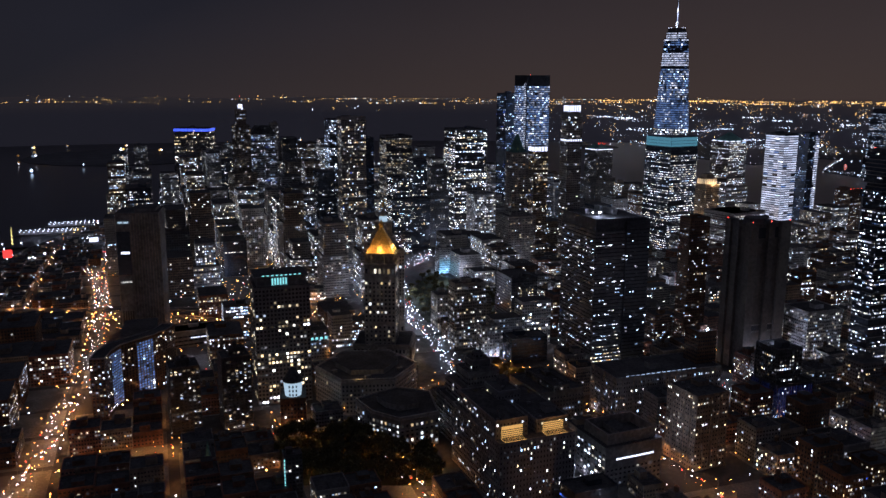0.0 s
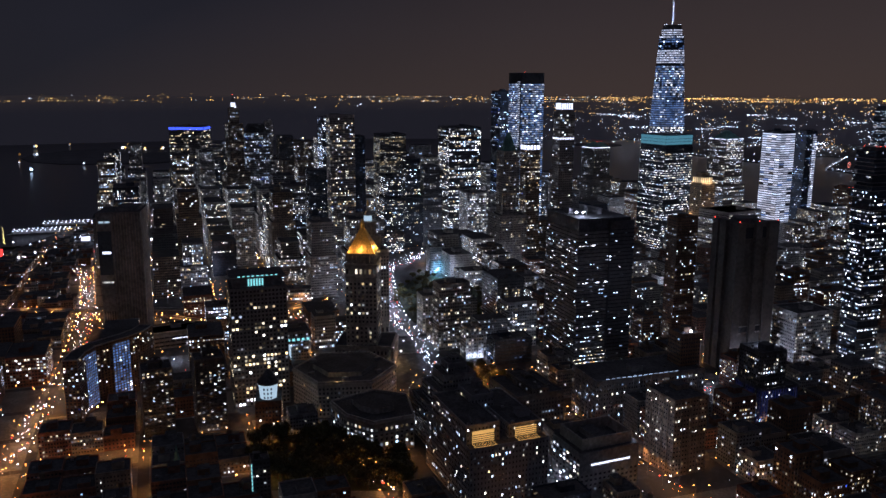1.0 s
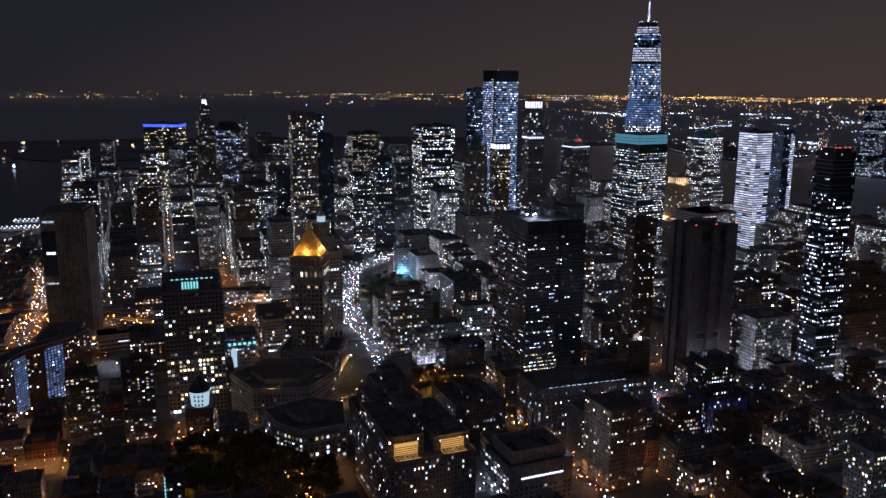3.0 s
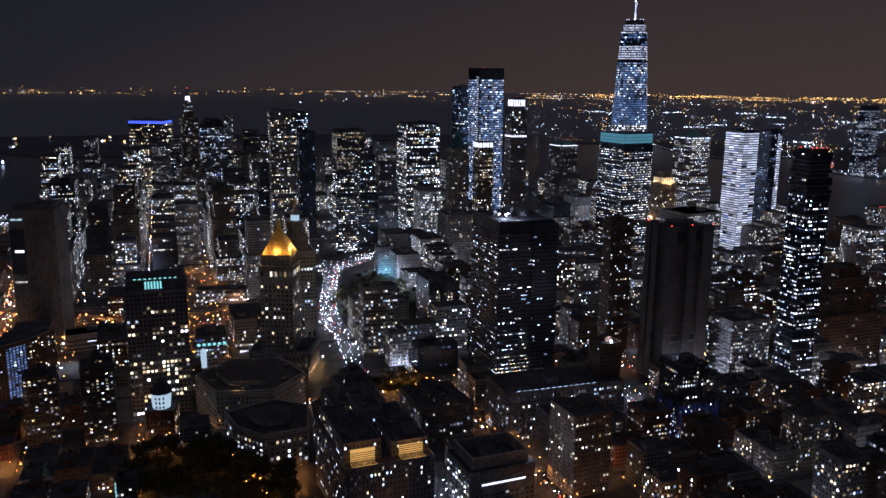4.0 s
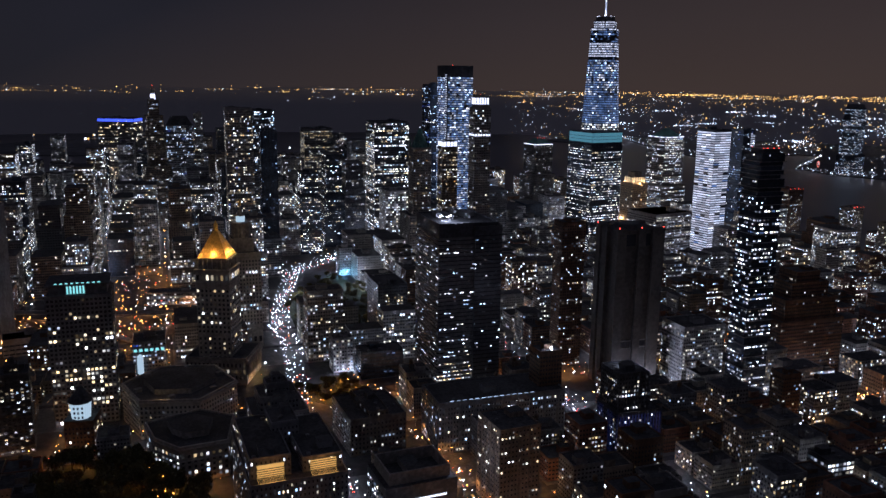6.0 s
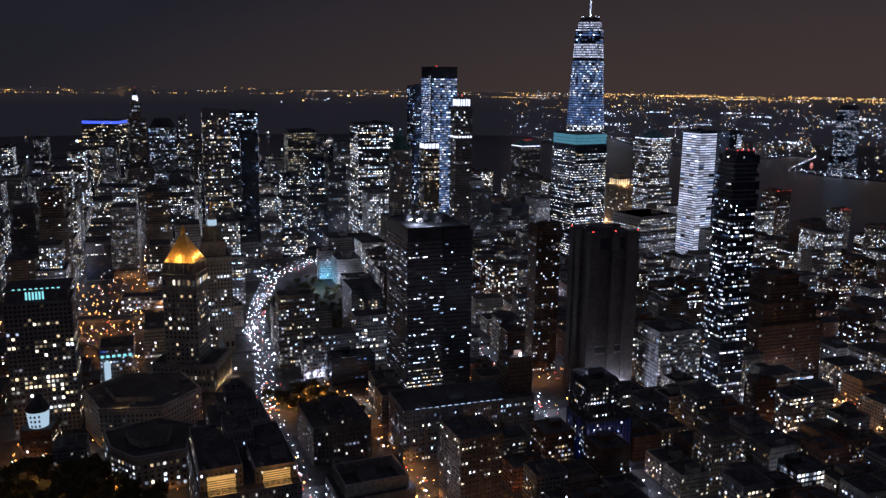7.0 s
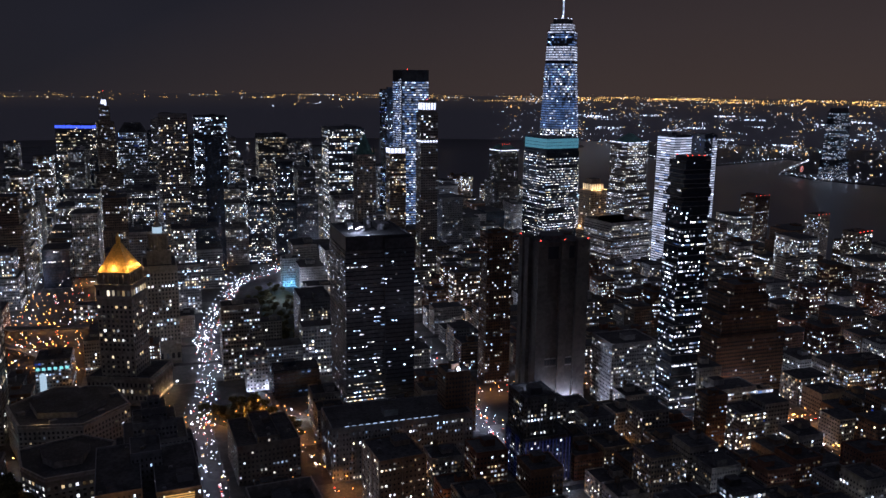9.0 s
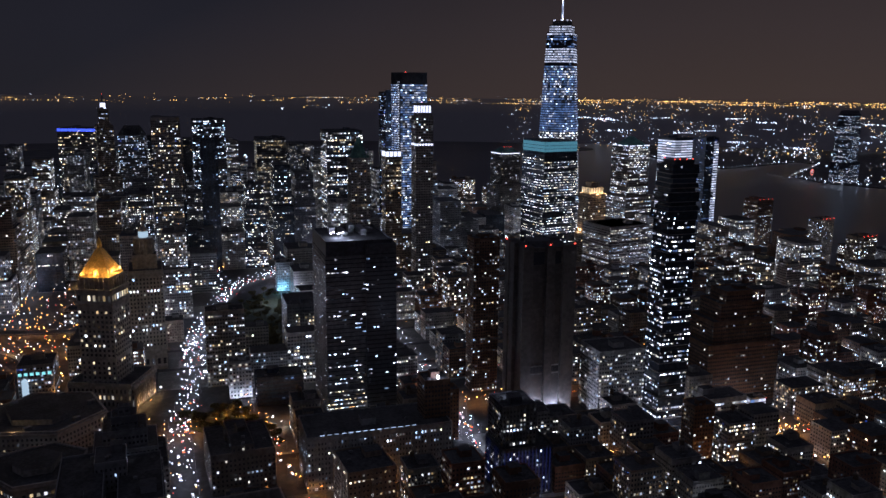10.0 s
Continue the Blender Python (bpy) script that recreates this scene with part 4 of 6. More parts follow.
    for lx, ly in ((q + 4.5, q + 4.5), (-q - 4.5, q + 4.5), (q + 4.5, -q - 4.5), (0, q + 5), (q + 5, 0), (-q - 5, 0), (-q - 4.5, -q - 4.5)):
        point_light(*local(x, y, az, max(-15.9, min(15.9, lx)), max(-15.9, min(15.9, ly))), 137.5, 4600, (1.0, 0.60, 0.16), 0.9)
    for i in range(4):
        point_light(*local(x, y, az, -37, -22 + i * 13), 5, 1500, WARM, 0.5)
    TAKEN.append((x, y, 36, 32, az))


pyramid_tower(186, -32, 52)


def lantern_tower(x, y, az):
    """Civic tower: broad columned slab with a stepped round lantern and a gilded figure."""
    ob = root("civic_tower", x, y, az, "pale stone civic tower with a lit stepped lantern", "tower")
    sh = Shell()
    sh.box(-30, 30, -18, 18, 0, 112, 0, 1)
    part("wall", sh, [WALLS["limestone"], M_ROOF], ob)
    for grow, z0, z1 in ((0.9, 108, 110), (1.0, 22, 23.5)):
        sh = Shell()
        sh.box(-30 - grow, 30 + grow, -18 - grow, 18 + grow, z0, z1, bottom=True)
        part("cornice", sh, WALLS["limestone"], ob)
    sh = Shell()
    sh.parapet(-30, 30, -18, 18, 112, 2, 0.8)
    part("parapet", sh, WALLS["limestone"], ob)
    pn = Panes(55)
    pn.box(-30, 30, -18, 18, 26, 108, 0.28, "pale", fh=4.4, cw=3.6, fw=0.42, fhh=0.52, run=2)
    pn.box(-30, 30, -18, 18, 4, 22, 0.5, "pale", fh=9, cw=6, fw=0.5, fhh=0.7, run=1)
    pn.done(ob, "glazing")
    tier = Shell()
    tier.box(-13, 13, -13, 13, 112, 127, 0, 1)
    tier.parapet(-13, 13, -13, 13, 127, 1.5)
    part("square_stage", tier, [WALLS["limestone"], M_ROOF], ob)
    drum = Shell()
    drum.prism(circle(9.5, 16), 127, 145)
    for i in range(16):
        a = i * math.pi / 8
        cl = Shell()
        cl.prism(circle(0.6, 6, 10.4 * math.cos(a), 10.4 * math.sin(a)), 128, 143)
        part("column", cl, WALLS["limestone"], ob)
    drum.prism(circle(11.2, 16), 143, 146)
    part("drum", drum, WALLS["limestone"], ob)
    up = Shell()
    up.prism(circle(5.2, 12), 146, 153)
    part("upper_lantern", up, G_TEALW, ob, "lit white upper lantern")
    cap = Shell()
    cap.prism(circle(5.6, 12), 153, 160, ring1=circle(1.5, 12))
    cap.prism(circle(1.5, 8), 160, 165)
    part("cap", cap, WALLS["limestone"], ob)
    fig = Shell()
    fig.prism(circle(1.6, 6), 165, 172, ring1=circle(0.9, 6))
    part("finial", fig, M_GOLD, ob, "gilded figure-like finial")
    point_light(*local(x, y, az, 3.5, 3.5), 166, 2500, WARM, 0.5)
    TAKEN.append((x, y, 32, 22, az))


lantern_tower(96, -118, 118)


def ring_building(name, ring, h, wall, label, lit, tone, fh=4.2, cw=3.6, fw=0.45, category="building", cornice=1.0, court=0.55):
    """A building on a plan of many corners, with a cornice, a lower roof inside the parapet and a raised roof box."""
    cx, cy = sum(p[0] for p in ring) / len(ring), sum(p[1] for p in ring) / len(ring)
    ob = root(name, cx, cy, 0, label, category)
    rr = [(x - cx, y - cy) for x, y in ring]
    grow = lambda s: [(x * s, y * s) for x, y in rr]
    sh = Shell()
    sh.prism(rr, 0, h, 0, 1)
    part("wall", sh, [WALLS[wall], M_ROOF], ob)
    co = Shell()
    co.prism(grow(1 + 0.025 * cornice), h - 1.6, h - 0.4)
    co.prism(grow(1 + 0.015 * cornice), h * 0.62, h * 0.62 + 0.8)
    k = len(rr)
    inner = grow(0.96)
    for i in range(k):
        j = (i + 1) % k
        pp = Shell()
        pp.prism([rr[i], rr[j], inner[j], inner[i]], h - 0.4, h + 1.4)
        part("parapet", pp, WALLS[wall], ob)
    part("cornice", co, WALLS[wall], ob)
    up = Shell()
    up.prism(grow(court), h, h + 5, 0, 1)
    part("roof_storey", up, [WALLS[wall], M_ROOF], ob)
    pn = Panes(SEED[0] + 500)
    SEED[0] += 1
    for i in range(k):
        pn.wall(rr[i], rr[(i + 1) % k], 1, h - 2, lit, tone, fh=fh, cw=cw, fw=fw, fhh=0.55, run=1)
    pn.done(ob, "glazing")
    r = max(math.hypot(*p) for p in rr)
    TAKEN.append((cx, cy, r, r, 30))
    return ob


hexa = ring_building("courthouse", circle(52, 6, 275, 34, radians(18)), 35, "limestone", "hexagonal pale stone courthouse with a broad cornice", 0.06, "gold", court=0.62)
for i in range(6):
    a = radians(18 + 60 * i + 30)
    bx, by = 38 * math.cos(a), 38 * math.sin(a)
    sh = Shell()
    sh.box(bx - 3, bx + 3, by - 2, by + 2, 35, 38)
    part("roof_unit", sh, M_METAL, hexa)
point_light(311, 61, 39, 900, WARM, 0.3)
ring_building("health_building", [(338, 84), (349, 117), (345, 148), (310, 163), (278, 124), (291, 92)], 30, "limestone", "stone office building with a bent front, lit windows below", 0.45, "office", fh=4.6, cw=4.4, court=0.5)


def wavy_slab():
    """Long serpentine apartment slab with blue-lit gallery bays."""
    line = [(486, -112), (470, -130), (452, -142), (432, -146), (412, -149), (394, -155), (378, -166)]
    left, right = [], []
    for i, (x, y) in enumerate(line):
        a, b = Vector(line[max(0, i - 1)]), Vector(line[min(len(line) - 1, i + 1)])
        n = (b - a).normalized()
        n = Vector((-n.y, n.x)) * 7
        left.append((x - n.x, y - n.y))
        right.append((x + n.x, y + n.y))
    ring = left + right[::-1]
    area = sum(ring[i][0] * ring[(i + 1) % len(ring)][1] - ring[(i + 1) % len(ring)][0] * ring[i][1] for i in range(len(ring)))
    if area < 0:
        ring = ring[::-1]
    ob = root("apartment_slab", 432, -142, 0, "long serpentine brick apartment slab with blue-lit galleries", "apartment building")
    rr = [(x - 432, y + 142) for x, y in ring]
    sh = Shell()
    sh.prism(rr, 0, 62, 0, 1)
    part("wall", sh, [WALLS["brown_brick"], M_ROOF], ob)
    cap = Shell()
    k = len(rr)
    for i in range(k):
        (xa, ya), (xb, yb) = rr[i], rr[(i + 1) % k]
        cap.prism([(xa, ya), (xb, yb), (xb * 0.985, yb * 0.985), (xa * 0.985, ya * 0.985)], 62, 63.4)
    part("parapet", cap, WALLS["grey_stone"], ob)
    pn = Panes(64)
    for i in range(k):
        a, b = rr[i], rr[(i + 1) % k]
        if i in (1, 3):
            pn.wall(a, b, 3, 60, 0.97, "glass_blue", fh=2.9, cw=3.2, fw=0.6, fhh=0.62, run=1, even=True)
        else:
            pn.wall(a, b, 3, 62, 0.25, "home", fh=2.9, cw=3.2, fw=0.45, fhh=0.5, run=1)
    pn.done(ob, "glazing")
    for x, y in line:
        TAKEN.append((x, y, 16, 16, 0))


wavy_slab()
for px, py, hh in ((441, -38, 63), (404, -10, 70)):
    tower("apartment_tower", px, py, 27, 24, 25, hh, "brown_granite", "brown concrete apartment tower with stacked balconies", 0.32, "home", fh=2.9, cw=3.4, fw=0.5, run=1, bands=2.9,
          tiers=[(1, 1, 0, 0, 0, 1), (0.4, 0.4, 0, 0, 1, 1.09)])

# court tower with teal top windows
tm = tower("court_tower", 330, -34, 54, 40, 30, 122, "grey_stone", "tall stone court tower with teal-lit top windows", 0.3, "gold", fh=4.1, cw=3.6, fw=0.6, fhh=0.55, run=3, piers=10.8, roof=False)
cr = Shell()
cr.box(-24, 24, -17, 17, 122, 131, 0, 1)
cr.box(-26.6, 26.6, -19.6, 19.6, 131, 132.5, 0, 1)
part("crown_storey", cr, [WALLS["grey_stone"], M_ROOF], tm)
panels(tm, "lit_teal_window", G_CYAN, -6, 10, -17, 17, 123, 130, 6, 0.45, 0.2, "teal-lit tall window", "N")
panels(tm, "teal_roof_light", G_CYAN, -20, 20, -19, 19, 132.6, 133.6, 9, 0.5, 0.2, "small teal roof lamp", "N")


def drum_house(x, y):
    ob = root("corner_building", x, y, 40, "brick corner building with a glowing pale drum", "building")
    sh = Shell()
    sh.box(-12, 12, -18, 10, 0, 28, 0, 1)
    part("wall", sh, [WALLS["brown_brick"], M_ROOF], ob)
    # the drum's lit curved facade is painted as an even glow
    dr = Shell()
    dr.prism(circle(7.6, 24), 28, 42, ring1=circle(9.0, 24))
    drum_ob = part("glass_drum", dr, G_TEALW, ob, "pale teal drum with its lit facade put in as glow")
    rf = Shell()
    rf.prism(circle(9.4, 24), 42, 43.4, ring1=circle(9.8, 24))
    rf.prism(circle(9.8, 24), 43.4, 54, ring1=circle(1, 24, 0, -5))
    part("conical_roof", rf, M_ROOF, ob)
    for i in range(3):
        for k in range(3):
            a = radians(90 + (i - 1) * 22)
            r = 7.6 + 1.4 * (k * 4.2 + 2.5) / 14 + 0.1
            w = Shell()
            w.box(r * math.cos(a) - 0.7, r * math.cos(a) + 0.7, r * math.sin(a) - 0.3, r * math.sin(a) + 0.3, 29 + k * 4.2, 31 + k * 4.2, bottom=True)
            part("drum_window", w, M_DARKGLASS, drum_ob)
    pn = Panes(8)
    pn.box(-12, 12, -18, 10, 2, 26, 0.4, "gold", fh=4, cw=3, fw=0.45, run=1)
    pn.done(ob, "glazing")
    TAKEN.append((x, y, 14, 18, 40))


drum_house(365, 27)

# criminal courts: stepped pile
cc = tower("court_building", 318, 248, 66, 92, 27, 72, "grey_stone", "stepped stone court building with amber roof decks", 0.17, "office", fh=4.2, cw=2.8, fw=0.34, run=1,
           tiers=[(1, 1, 0, 0, 0, 0.72), (0.42, 0.78, 0.27, 0.0, 0.72, 0.92), (0.42, 0.78, -0.27, 0.0, 0.72, 0.86), (0.3, 0.3, 0, -0.2, 0.72, 1.0)])
for ox, dz in ((-18, 0), (18, 2)):
    # deck floor and back wall emit: the amber light is painted on
    dk = Shell()
    dk.box(ox - 9, ox + 9, 37, 45.3, 51.9, 52.3, 0, 0)
    dk.box(ox - 9, ox + 9, 36.6, 37, 52, 60 + dz, 0, 0)
    deck_ob = part("amber_deck", dk, G_AMBERDECK, cc, "roof deck behind slats with amber light put in as glow")
    for i in range(6):
        sl = Shell()
        sl.box(ox - 9, ox + 9, 37.2 + i * 1.4, 37.6 + i * 1.4, 52.9, 53.3, bottom=True)
        for ex in (-9, 8.6):
            sl.box(ox + ex, ox + ex + 0.4, 37.2 + i * 1.4, 37.6 + i * 1.4, 52.2, 53.3)
        part("deck_slat", sl, M_ROOF, deck_ob)
    for i in range(4):
        sl = Shell()
        sl.box(ox - 9, ox + 9, 37.0, 37.3, 54 + i * 1.6, 54.5 + i * 1.6, bottom=True)
        part("wall_slat", sl, M_ROOF, deck_ob)
    point_light(*local(318, 248, 27, ox, 42), 56, 1500, SODIUM_C, 0.4)
tower("court_building", 272, 176, 50, 46, 27, 78, "grey_stone", "wedding-cake stone court tower with dark setbacks", 0.05, "office", fh=4.2, run=1,
      tiers=[(1.15, 1.2, 0, 0, 0, 0.5), (0.9, 0.9, 0, 0, 0.5, 0.68), (0.62, 0.62, 0, 0, 0.68, 0.84), (0.36, 0.36, 0, 0, 0.84, 0.95), (0.16, 0.16, 0, 0, 0.95, 1.02)])


def sunken_roof_block(x, y, w, d, az, h):
    ob = root("court_building", x, y, az, "plain dark stone court block with a sunken roof court", "building")
    sh = Shell()
    sh.box(-w, w, -d, d, 0, h - 8, 0, 1)
    part("wall", sh, [WALLS["grey_stone"], M_ROOF], ob)
    for x0, x1, y0, y1 in ((-w + 4, w - 4, -d + 4, -d + 5.2), (-w + 4, w - 4, d - 5.2, d - 4), (-w + 4, -w + 5.2, -d + 5.2, d - 5.2), (w - 5.2, w - 4, -d + 5.2, d - 5.2)):
        sh = Shell()
        sh.box(x0, x1, y0, y1, h - 8, h + 1)
        part("roof_wall", sh, WALLS["limestone"], ob)
    sh = Shell()
    sh.box(-6, 6, -d + 6, d - 8, h - 8, h - 3, 0, 1)
    part("roof_house", sh, [WALLS["limestone"], M_ROOF], ob)
    st = Shell()
    st.box(-w + 8, w - 10, d - 0.1, d + 0.25, h - 20, h - 18.6, bottom=True)
    part("light_strip", st, G_PANEL, ob, "long white lit window strip")
    st = Shell()
    st.box(-w - 0.25, -w + 0.1, -8, d - 6, h - 14, h - 12, bottom=True)
    part("light_strip", st, G_PANEL, ob)
    pn = Panes(91)
    pn.wall((w, -d), (w, d), 2, h - 12, 0.6, "pale", fh=3.6, cw=5, fw=0.5, run=1)
    pn.wall((w, d), (-w, d), 2, h - 24, 0.08, "pale", fh=4, cw=4, fw=0.5, run=2)
    pn.wall((-w, d), (-w, -d), 2, h - 16, 0.15, "pale", fh=4, cw=4, fw=0.5, run=2)
    pn.done(ob, "glazing")
    point_light(*local(x, y, az, -w - 5, d - 12), h - 4, 5000, COOL, 0.5)
    TAKEN.append((x, y, w, d, az))


sunken_roof_block(257, 314, 27, 21, 26, 45)
tower("office_building", 189, 350, 33, 37, 25, 66, "tan_brick", "tan brick office building with many warm lit windows", 0.36, "gold", fh=3.8, cw=2.8, fw=0.42, fhh=0.36, run=2, piers=6.8)
ll = tower("government_building", 106, 271, 118, 47, 30, 46, "grey_stone", "long low government building with a lit arched upper row", 0.24, "cold", fh=4.2, cw=2.6, fw=0.4, run=3, piers=6.4)
panels(ll, "arched_lamp_bay", LIT["cool"], -30, 50, -23, 23.6, 47.4, 48, 14, 0.4, 0.2, "pale lamp along the roof edge", "N")
tower("office_building", 62, 296, 22, 22, 30, 78, "brown_brick", "narrow brick building with bright roof lamps", 0.1, "office")
point_light(66, 304, 83, 2500, COOL, 0.5)
lampb = Shell()
lampb.prism(circle(1.1, 8), 0, 2.2)
lb = tagged(new("roof_lamp", lampb.mesh("roof_lamp", [G_WHITE])), "bright round white lamp on a brick roof", "lamp")
lb.location = (65.5, 304, 79.2)
tb = tower("office_building", 49, 369, 28, 30, 30, 74, "dark_metal", "office building lit blue between its piers", 0.26, "office", fh=3.8, cw=2.8, fw=0.5, run=1, piers=2.8,
           tiers=[(1, 1, 0, 0, 0.55, 1), (1.5, 1.2, -0.2, 0.05, 0, 0.55)])
for lx in (-14, -4, 6, 14):
    point_light(*local(49, 369, 30, lx, 19.5), 12, 1500, (0.06, 0.2, 1.0), 0.5)
point_light(*local(49, 369, 30, 0, -4), 78, 2500, COOL, 0.4)
# blue glow of the lower facade, painted as faintly emitting strips
panels(tb, "facade_blue_glow", glow("painted_blue_glow", (0.04, 0.14, 1.0), 0.015, 0.09, 2.0), -26, 15, -16, 19.5, 3, 39, 14, 0.72, 0.5, "blue facade glow put in as strips between piers", "NE")
tbl = tower("office_building", -24, 6, 36, 54, 30, 75, "dark_metal", "black slab building with two tall amber window bays", 0.12, "home", fh=3.8, run=1)
for lx in (-8, 8):
    pn = Panes(70 + lx)
    pn.wall((lx + 4, 27.3), (lx - 4, 27.3), 28, 68, 0.8, "gold", fh=3.6, cw=2, fw=0.7, run=1)
    pn.done(tbl, "bay_glazing")
tower("office_building", 65, 84, 46, 26, 30, 29, "curtain_wall", "low black glass building with faint lit storeys", 0.16, "bluish", fh=4, cw=3, fw=0.9, run=6, bands=4)
tower("stone_office", 187, 195, 50, 58, 26, 38, "brown_granite", "brown stone office building with lit stair windows", 0.2, "pale", fh=4, cw=3.2, fw=0.42, run=1,
      tiers=[(1, 1, 0, 0, 0, 0.86), (0.35, 0.95, 0, 0.03, 0.86, 1.0)])
tower("office_building", 66, -365 + 40, 70, 22, 40, 18, "concrete", "low concrete police building with rows of lit windows", 0.7, "pale", fh=4, cw=3, fw=0.7, run=2)


def stacked_tower(x, y, az):
    """Apartment tower whose top floors jut out in shifted boxes."""
    ob = root("apartment_tower", x, y, az, "tall glass apartment tower of shifted stacked floors", "apartment tower")
    rnd = random.Random(4)
    pn = Panes(560)
    z, k = 0.0, 0
    while z < 246:
        top = z > 190
        n = rnd.choice((1, 2)) if top else rnd.choice((2, 3, 4))
        hgt = 4.1 * n
        jut = 3.4 if top else 1.2
        hw, hd = 14.5 - (1.0 if top else 0) + rnd.uniform(-jut, jut) * 0.6, 12.5 + rnd.uniform(-jut, jut) * 0.6
        ox, oy = rnd.uniform(-jut, jut) * 0.5, rnd.uniform(-jut, jut) * 0.5
        s = Shell()
        s.box(ox - hw, ox + hw, oy - hd, oy + hd, z + 0.5, z + hgt, bottom=True)
        box_ob = part("storey_box", s, WALLS["curtain_wall"], ob)
        sl = Shell()
        sl.box(ox - hw - 1.1, ox + hw + 1.1, oy - hd - 1.1, oy + hd + 1.1, z, z + 0.5, bottom=True)
        part("floor_slab", sl, WALLS["concrete"], box_ob)
        lit = 0.2 if top else 0.0 if 132 < z < 138 else 0.5
        pn.box(ox - hw, ox + hw, oy - hd, oy + hd, z + 0.2, z + hgt, lit, "stacked", fh=4.0, cw=1.5, fw=0.72, fhh=0.36, run=3, base=0)
        z += hgt
        k += 1
    pn.done(ob, "glazing")
    rf = Shell()
    rf.box(-10, 10, -9, 9, z, z + 4)
    part("roof_house", rf, WALLS["dark_metal"], ob)
    for bx, by in ((-9, 8), (-3, 8), (4, 8), (9, 8), (9, -8)):
        beacon(ob, bx, by, z + 4, r=0.45)
    cp = Shell()
    cp.box(6, 34, 14, 18, 0, 6)
    part("entrance_canopy", cp, G_PANEL, ob, "brightly lit white entrance wall")
    TAKEN.append((x, y, 18, 16, az))


stacked_tower(-138, 403, 30)
tower("office_tower", -208, -467, 28, 27, 30, 222, "curtain_wall", "dark glass tower with vertical strips of light", 0.18, "bluish", fh=3.8, cw=5, fw=0.3, run=1)
tower("office_tower", -330, -662, 60, 52, 30, 246, "dark_metal", "tall steel bank tower with lit top floors", 0.55, "cold", fh=4, cw=2.6, fw=0.75, run=4)
for px, py, pw, hh, nm in ((-950, 159, 38, 115, 0), (-926, 279, 30, 96, 1), (-900, 60, 40, 80, 0), (-870, 360, 34, 84, 1)):
    tt = tower("apartment_tower", px, py, pw, pw * 0.9, 20, hh, "tan_brick" if nm else "brown_brick", "riverside brick apartment tower with red roof beacons", 0.34, "office", fh=3.1, run=1)
    for i in range(4):
        beacon(tt, -pw / 2 + 2 + i * (pw - 4) / 3, pw * 0.44, hh + 1.3, r=0.55)
th = tower("office_tower", -2413, -135, 62, 52, 10, 226, "curtain_wall", "tall glass tower alone on the far river bank", 0.62, "cold", fh=4.2, cw=3, fw=0.8, run=5,
           tiers=[(1.2, 1.2, 0, 0, 0, 0.3), (1, 1, 0, 0, 0.3, 0.85), (0.9, 0.9, 0, 0, 0.85, 1)], keep=False)
cr = Shell()
cr.prism([(-27, -22), (27, -22), (27, 22), (-27, 22)], 226, 240, ring1=[(-22, -18), (22, -18), (22, 18), (-22, 18)])
part("crown", cr, WALLS["dark_metal"], th)


G_DIAL = glow("dial_ring_red", (1.0, 0.22, 0.12), 0.9, 1.4)


def clock_face():
    ob = root("shore_clock", -2384, -229, 10, "large round lit clock with a red ring on the bank", "clock", z=-0.5)
    fr = Shell()
    for s in (-6, 6):
        fr.box(s - 0.5, s + 0.5, -0.5, 0.5, 0, 22)
    part("stand", fr, M_METAL, ob)
    for r0, r1, mat, nm in ((8.2, 10.5, G_DIAL, "red_ring"), (0, 1.2, G_PANEL, "hub")):
        sh = Shell()
        n = 24
        for i in range(n):
            a, b = 2 * math.pi * i / n, 2 * math.pi * (i + 1) / n
            q = [(r * math.cos(t), 0.8, 30 + r * math.sin(t)) for r, t in ((r0, a), (r1, a), (r1, b), (r0, b))]
            sh.quad(q[3], q[2], q[1], q[0])
        part(nm, sh, mat, ob)
    bar = Shell()
    bar.box(-0.6, 0.6, 0.7, 1.0, 30, 37, bottom=True)
    bar.box(0, 5, 0.7, 1.0, 29.5, 30.5, bottom=True)
    part("pointer", bar, G_PANEL, ob)
    dsk = Shell()
    for i in range(24):
        a, b = 2 * math.pi * i / 24, 2 * math.pi * (i + 1) / 24
        dsk.quad((0, 0.4, 30), (11 * math.cos(b), 0.4, 30 + 11 * math.sin(b)), (11 * math.cos(a), 0.4, 30 + 11 * math.sin(a)), (0, 0.4, 30))
    part("dial", dsk, WALLS["dark_metal"], ob)


clock_face()

# ---- further buildings of the civic centre and the near blocks ----
tower("glass_hall", 322, 325, 38, 22, 27, 20, "curtain_wall", "low dark teal glass building beside the courts", 0.25, "bluish", fh=4, cw=3, fw=0.85, run=4)
sc = tower("school_building", 287, -258, 62, 30, 22, 20, "concrete", "low concrete school with long lit window strips", 0.1, "pale", fh=5, cw=6, fw=0.9, run=3, bands=5)
panels(sc, "light_strip", G_PANEL, -26, 10, -15, 15, 11, 12, 3, 0.1, 0.3, "long white lit window strip", "N")
tower("office_building", 244, -236, 30, 26, 30, 46, "dark_metal", "dark office block with bright white windows", 0.75, "cold", fh=4, cw=3, fw=0.7, run=2)
mc = tower("detention_building", 222, -114, 34, 38, 30, 34, "concrete", "concrete building with teal-lit corner windows", 0.4, "cold", fh=4, cw=3, run=2)
panels(mc, "lit_teal_window", G_CYAN, -16, 17, -19, 19, 24, 27, 6, 0.4, 0.2, "teal-lit window", "N")
# pale lit cylinder on the front, its light put in as emission
gl = Shell()
gl.prism(circle(3.2, 12, 10, 20.5), 0, 19)
gl.prism(circle(3.2, 12, 10, 20.5), 19, 21.5, ring1=circle(0.8, 12, 10, 20.5))
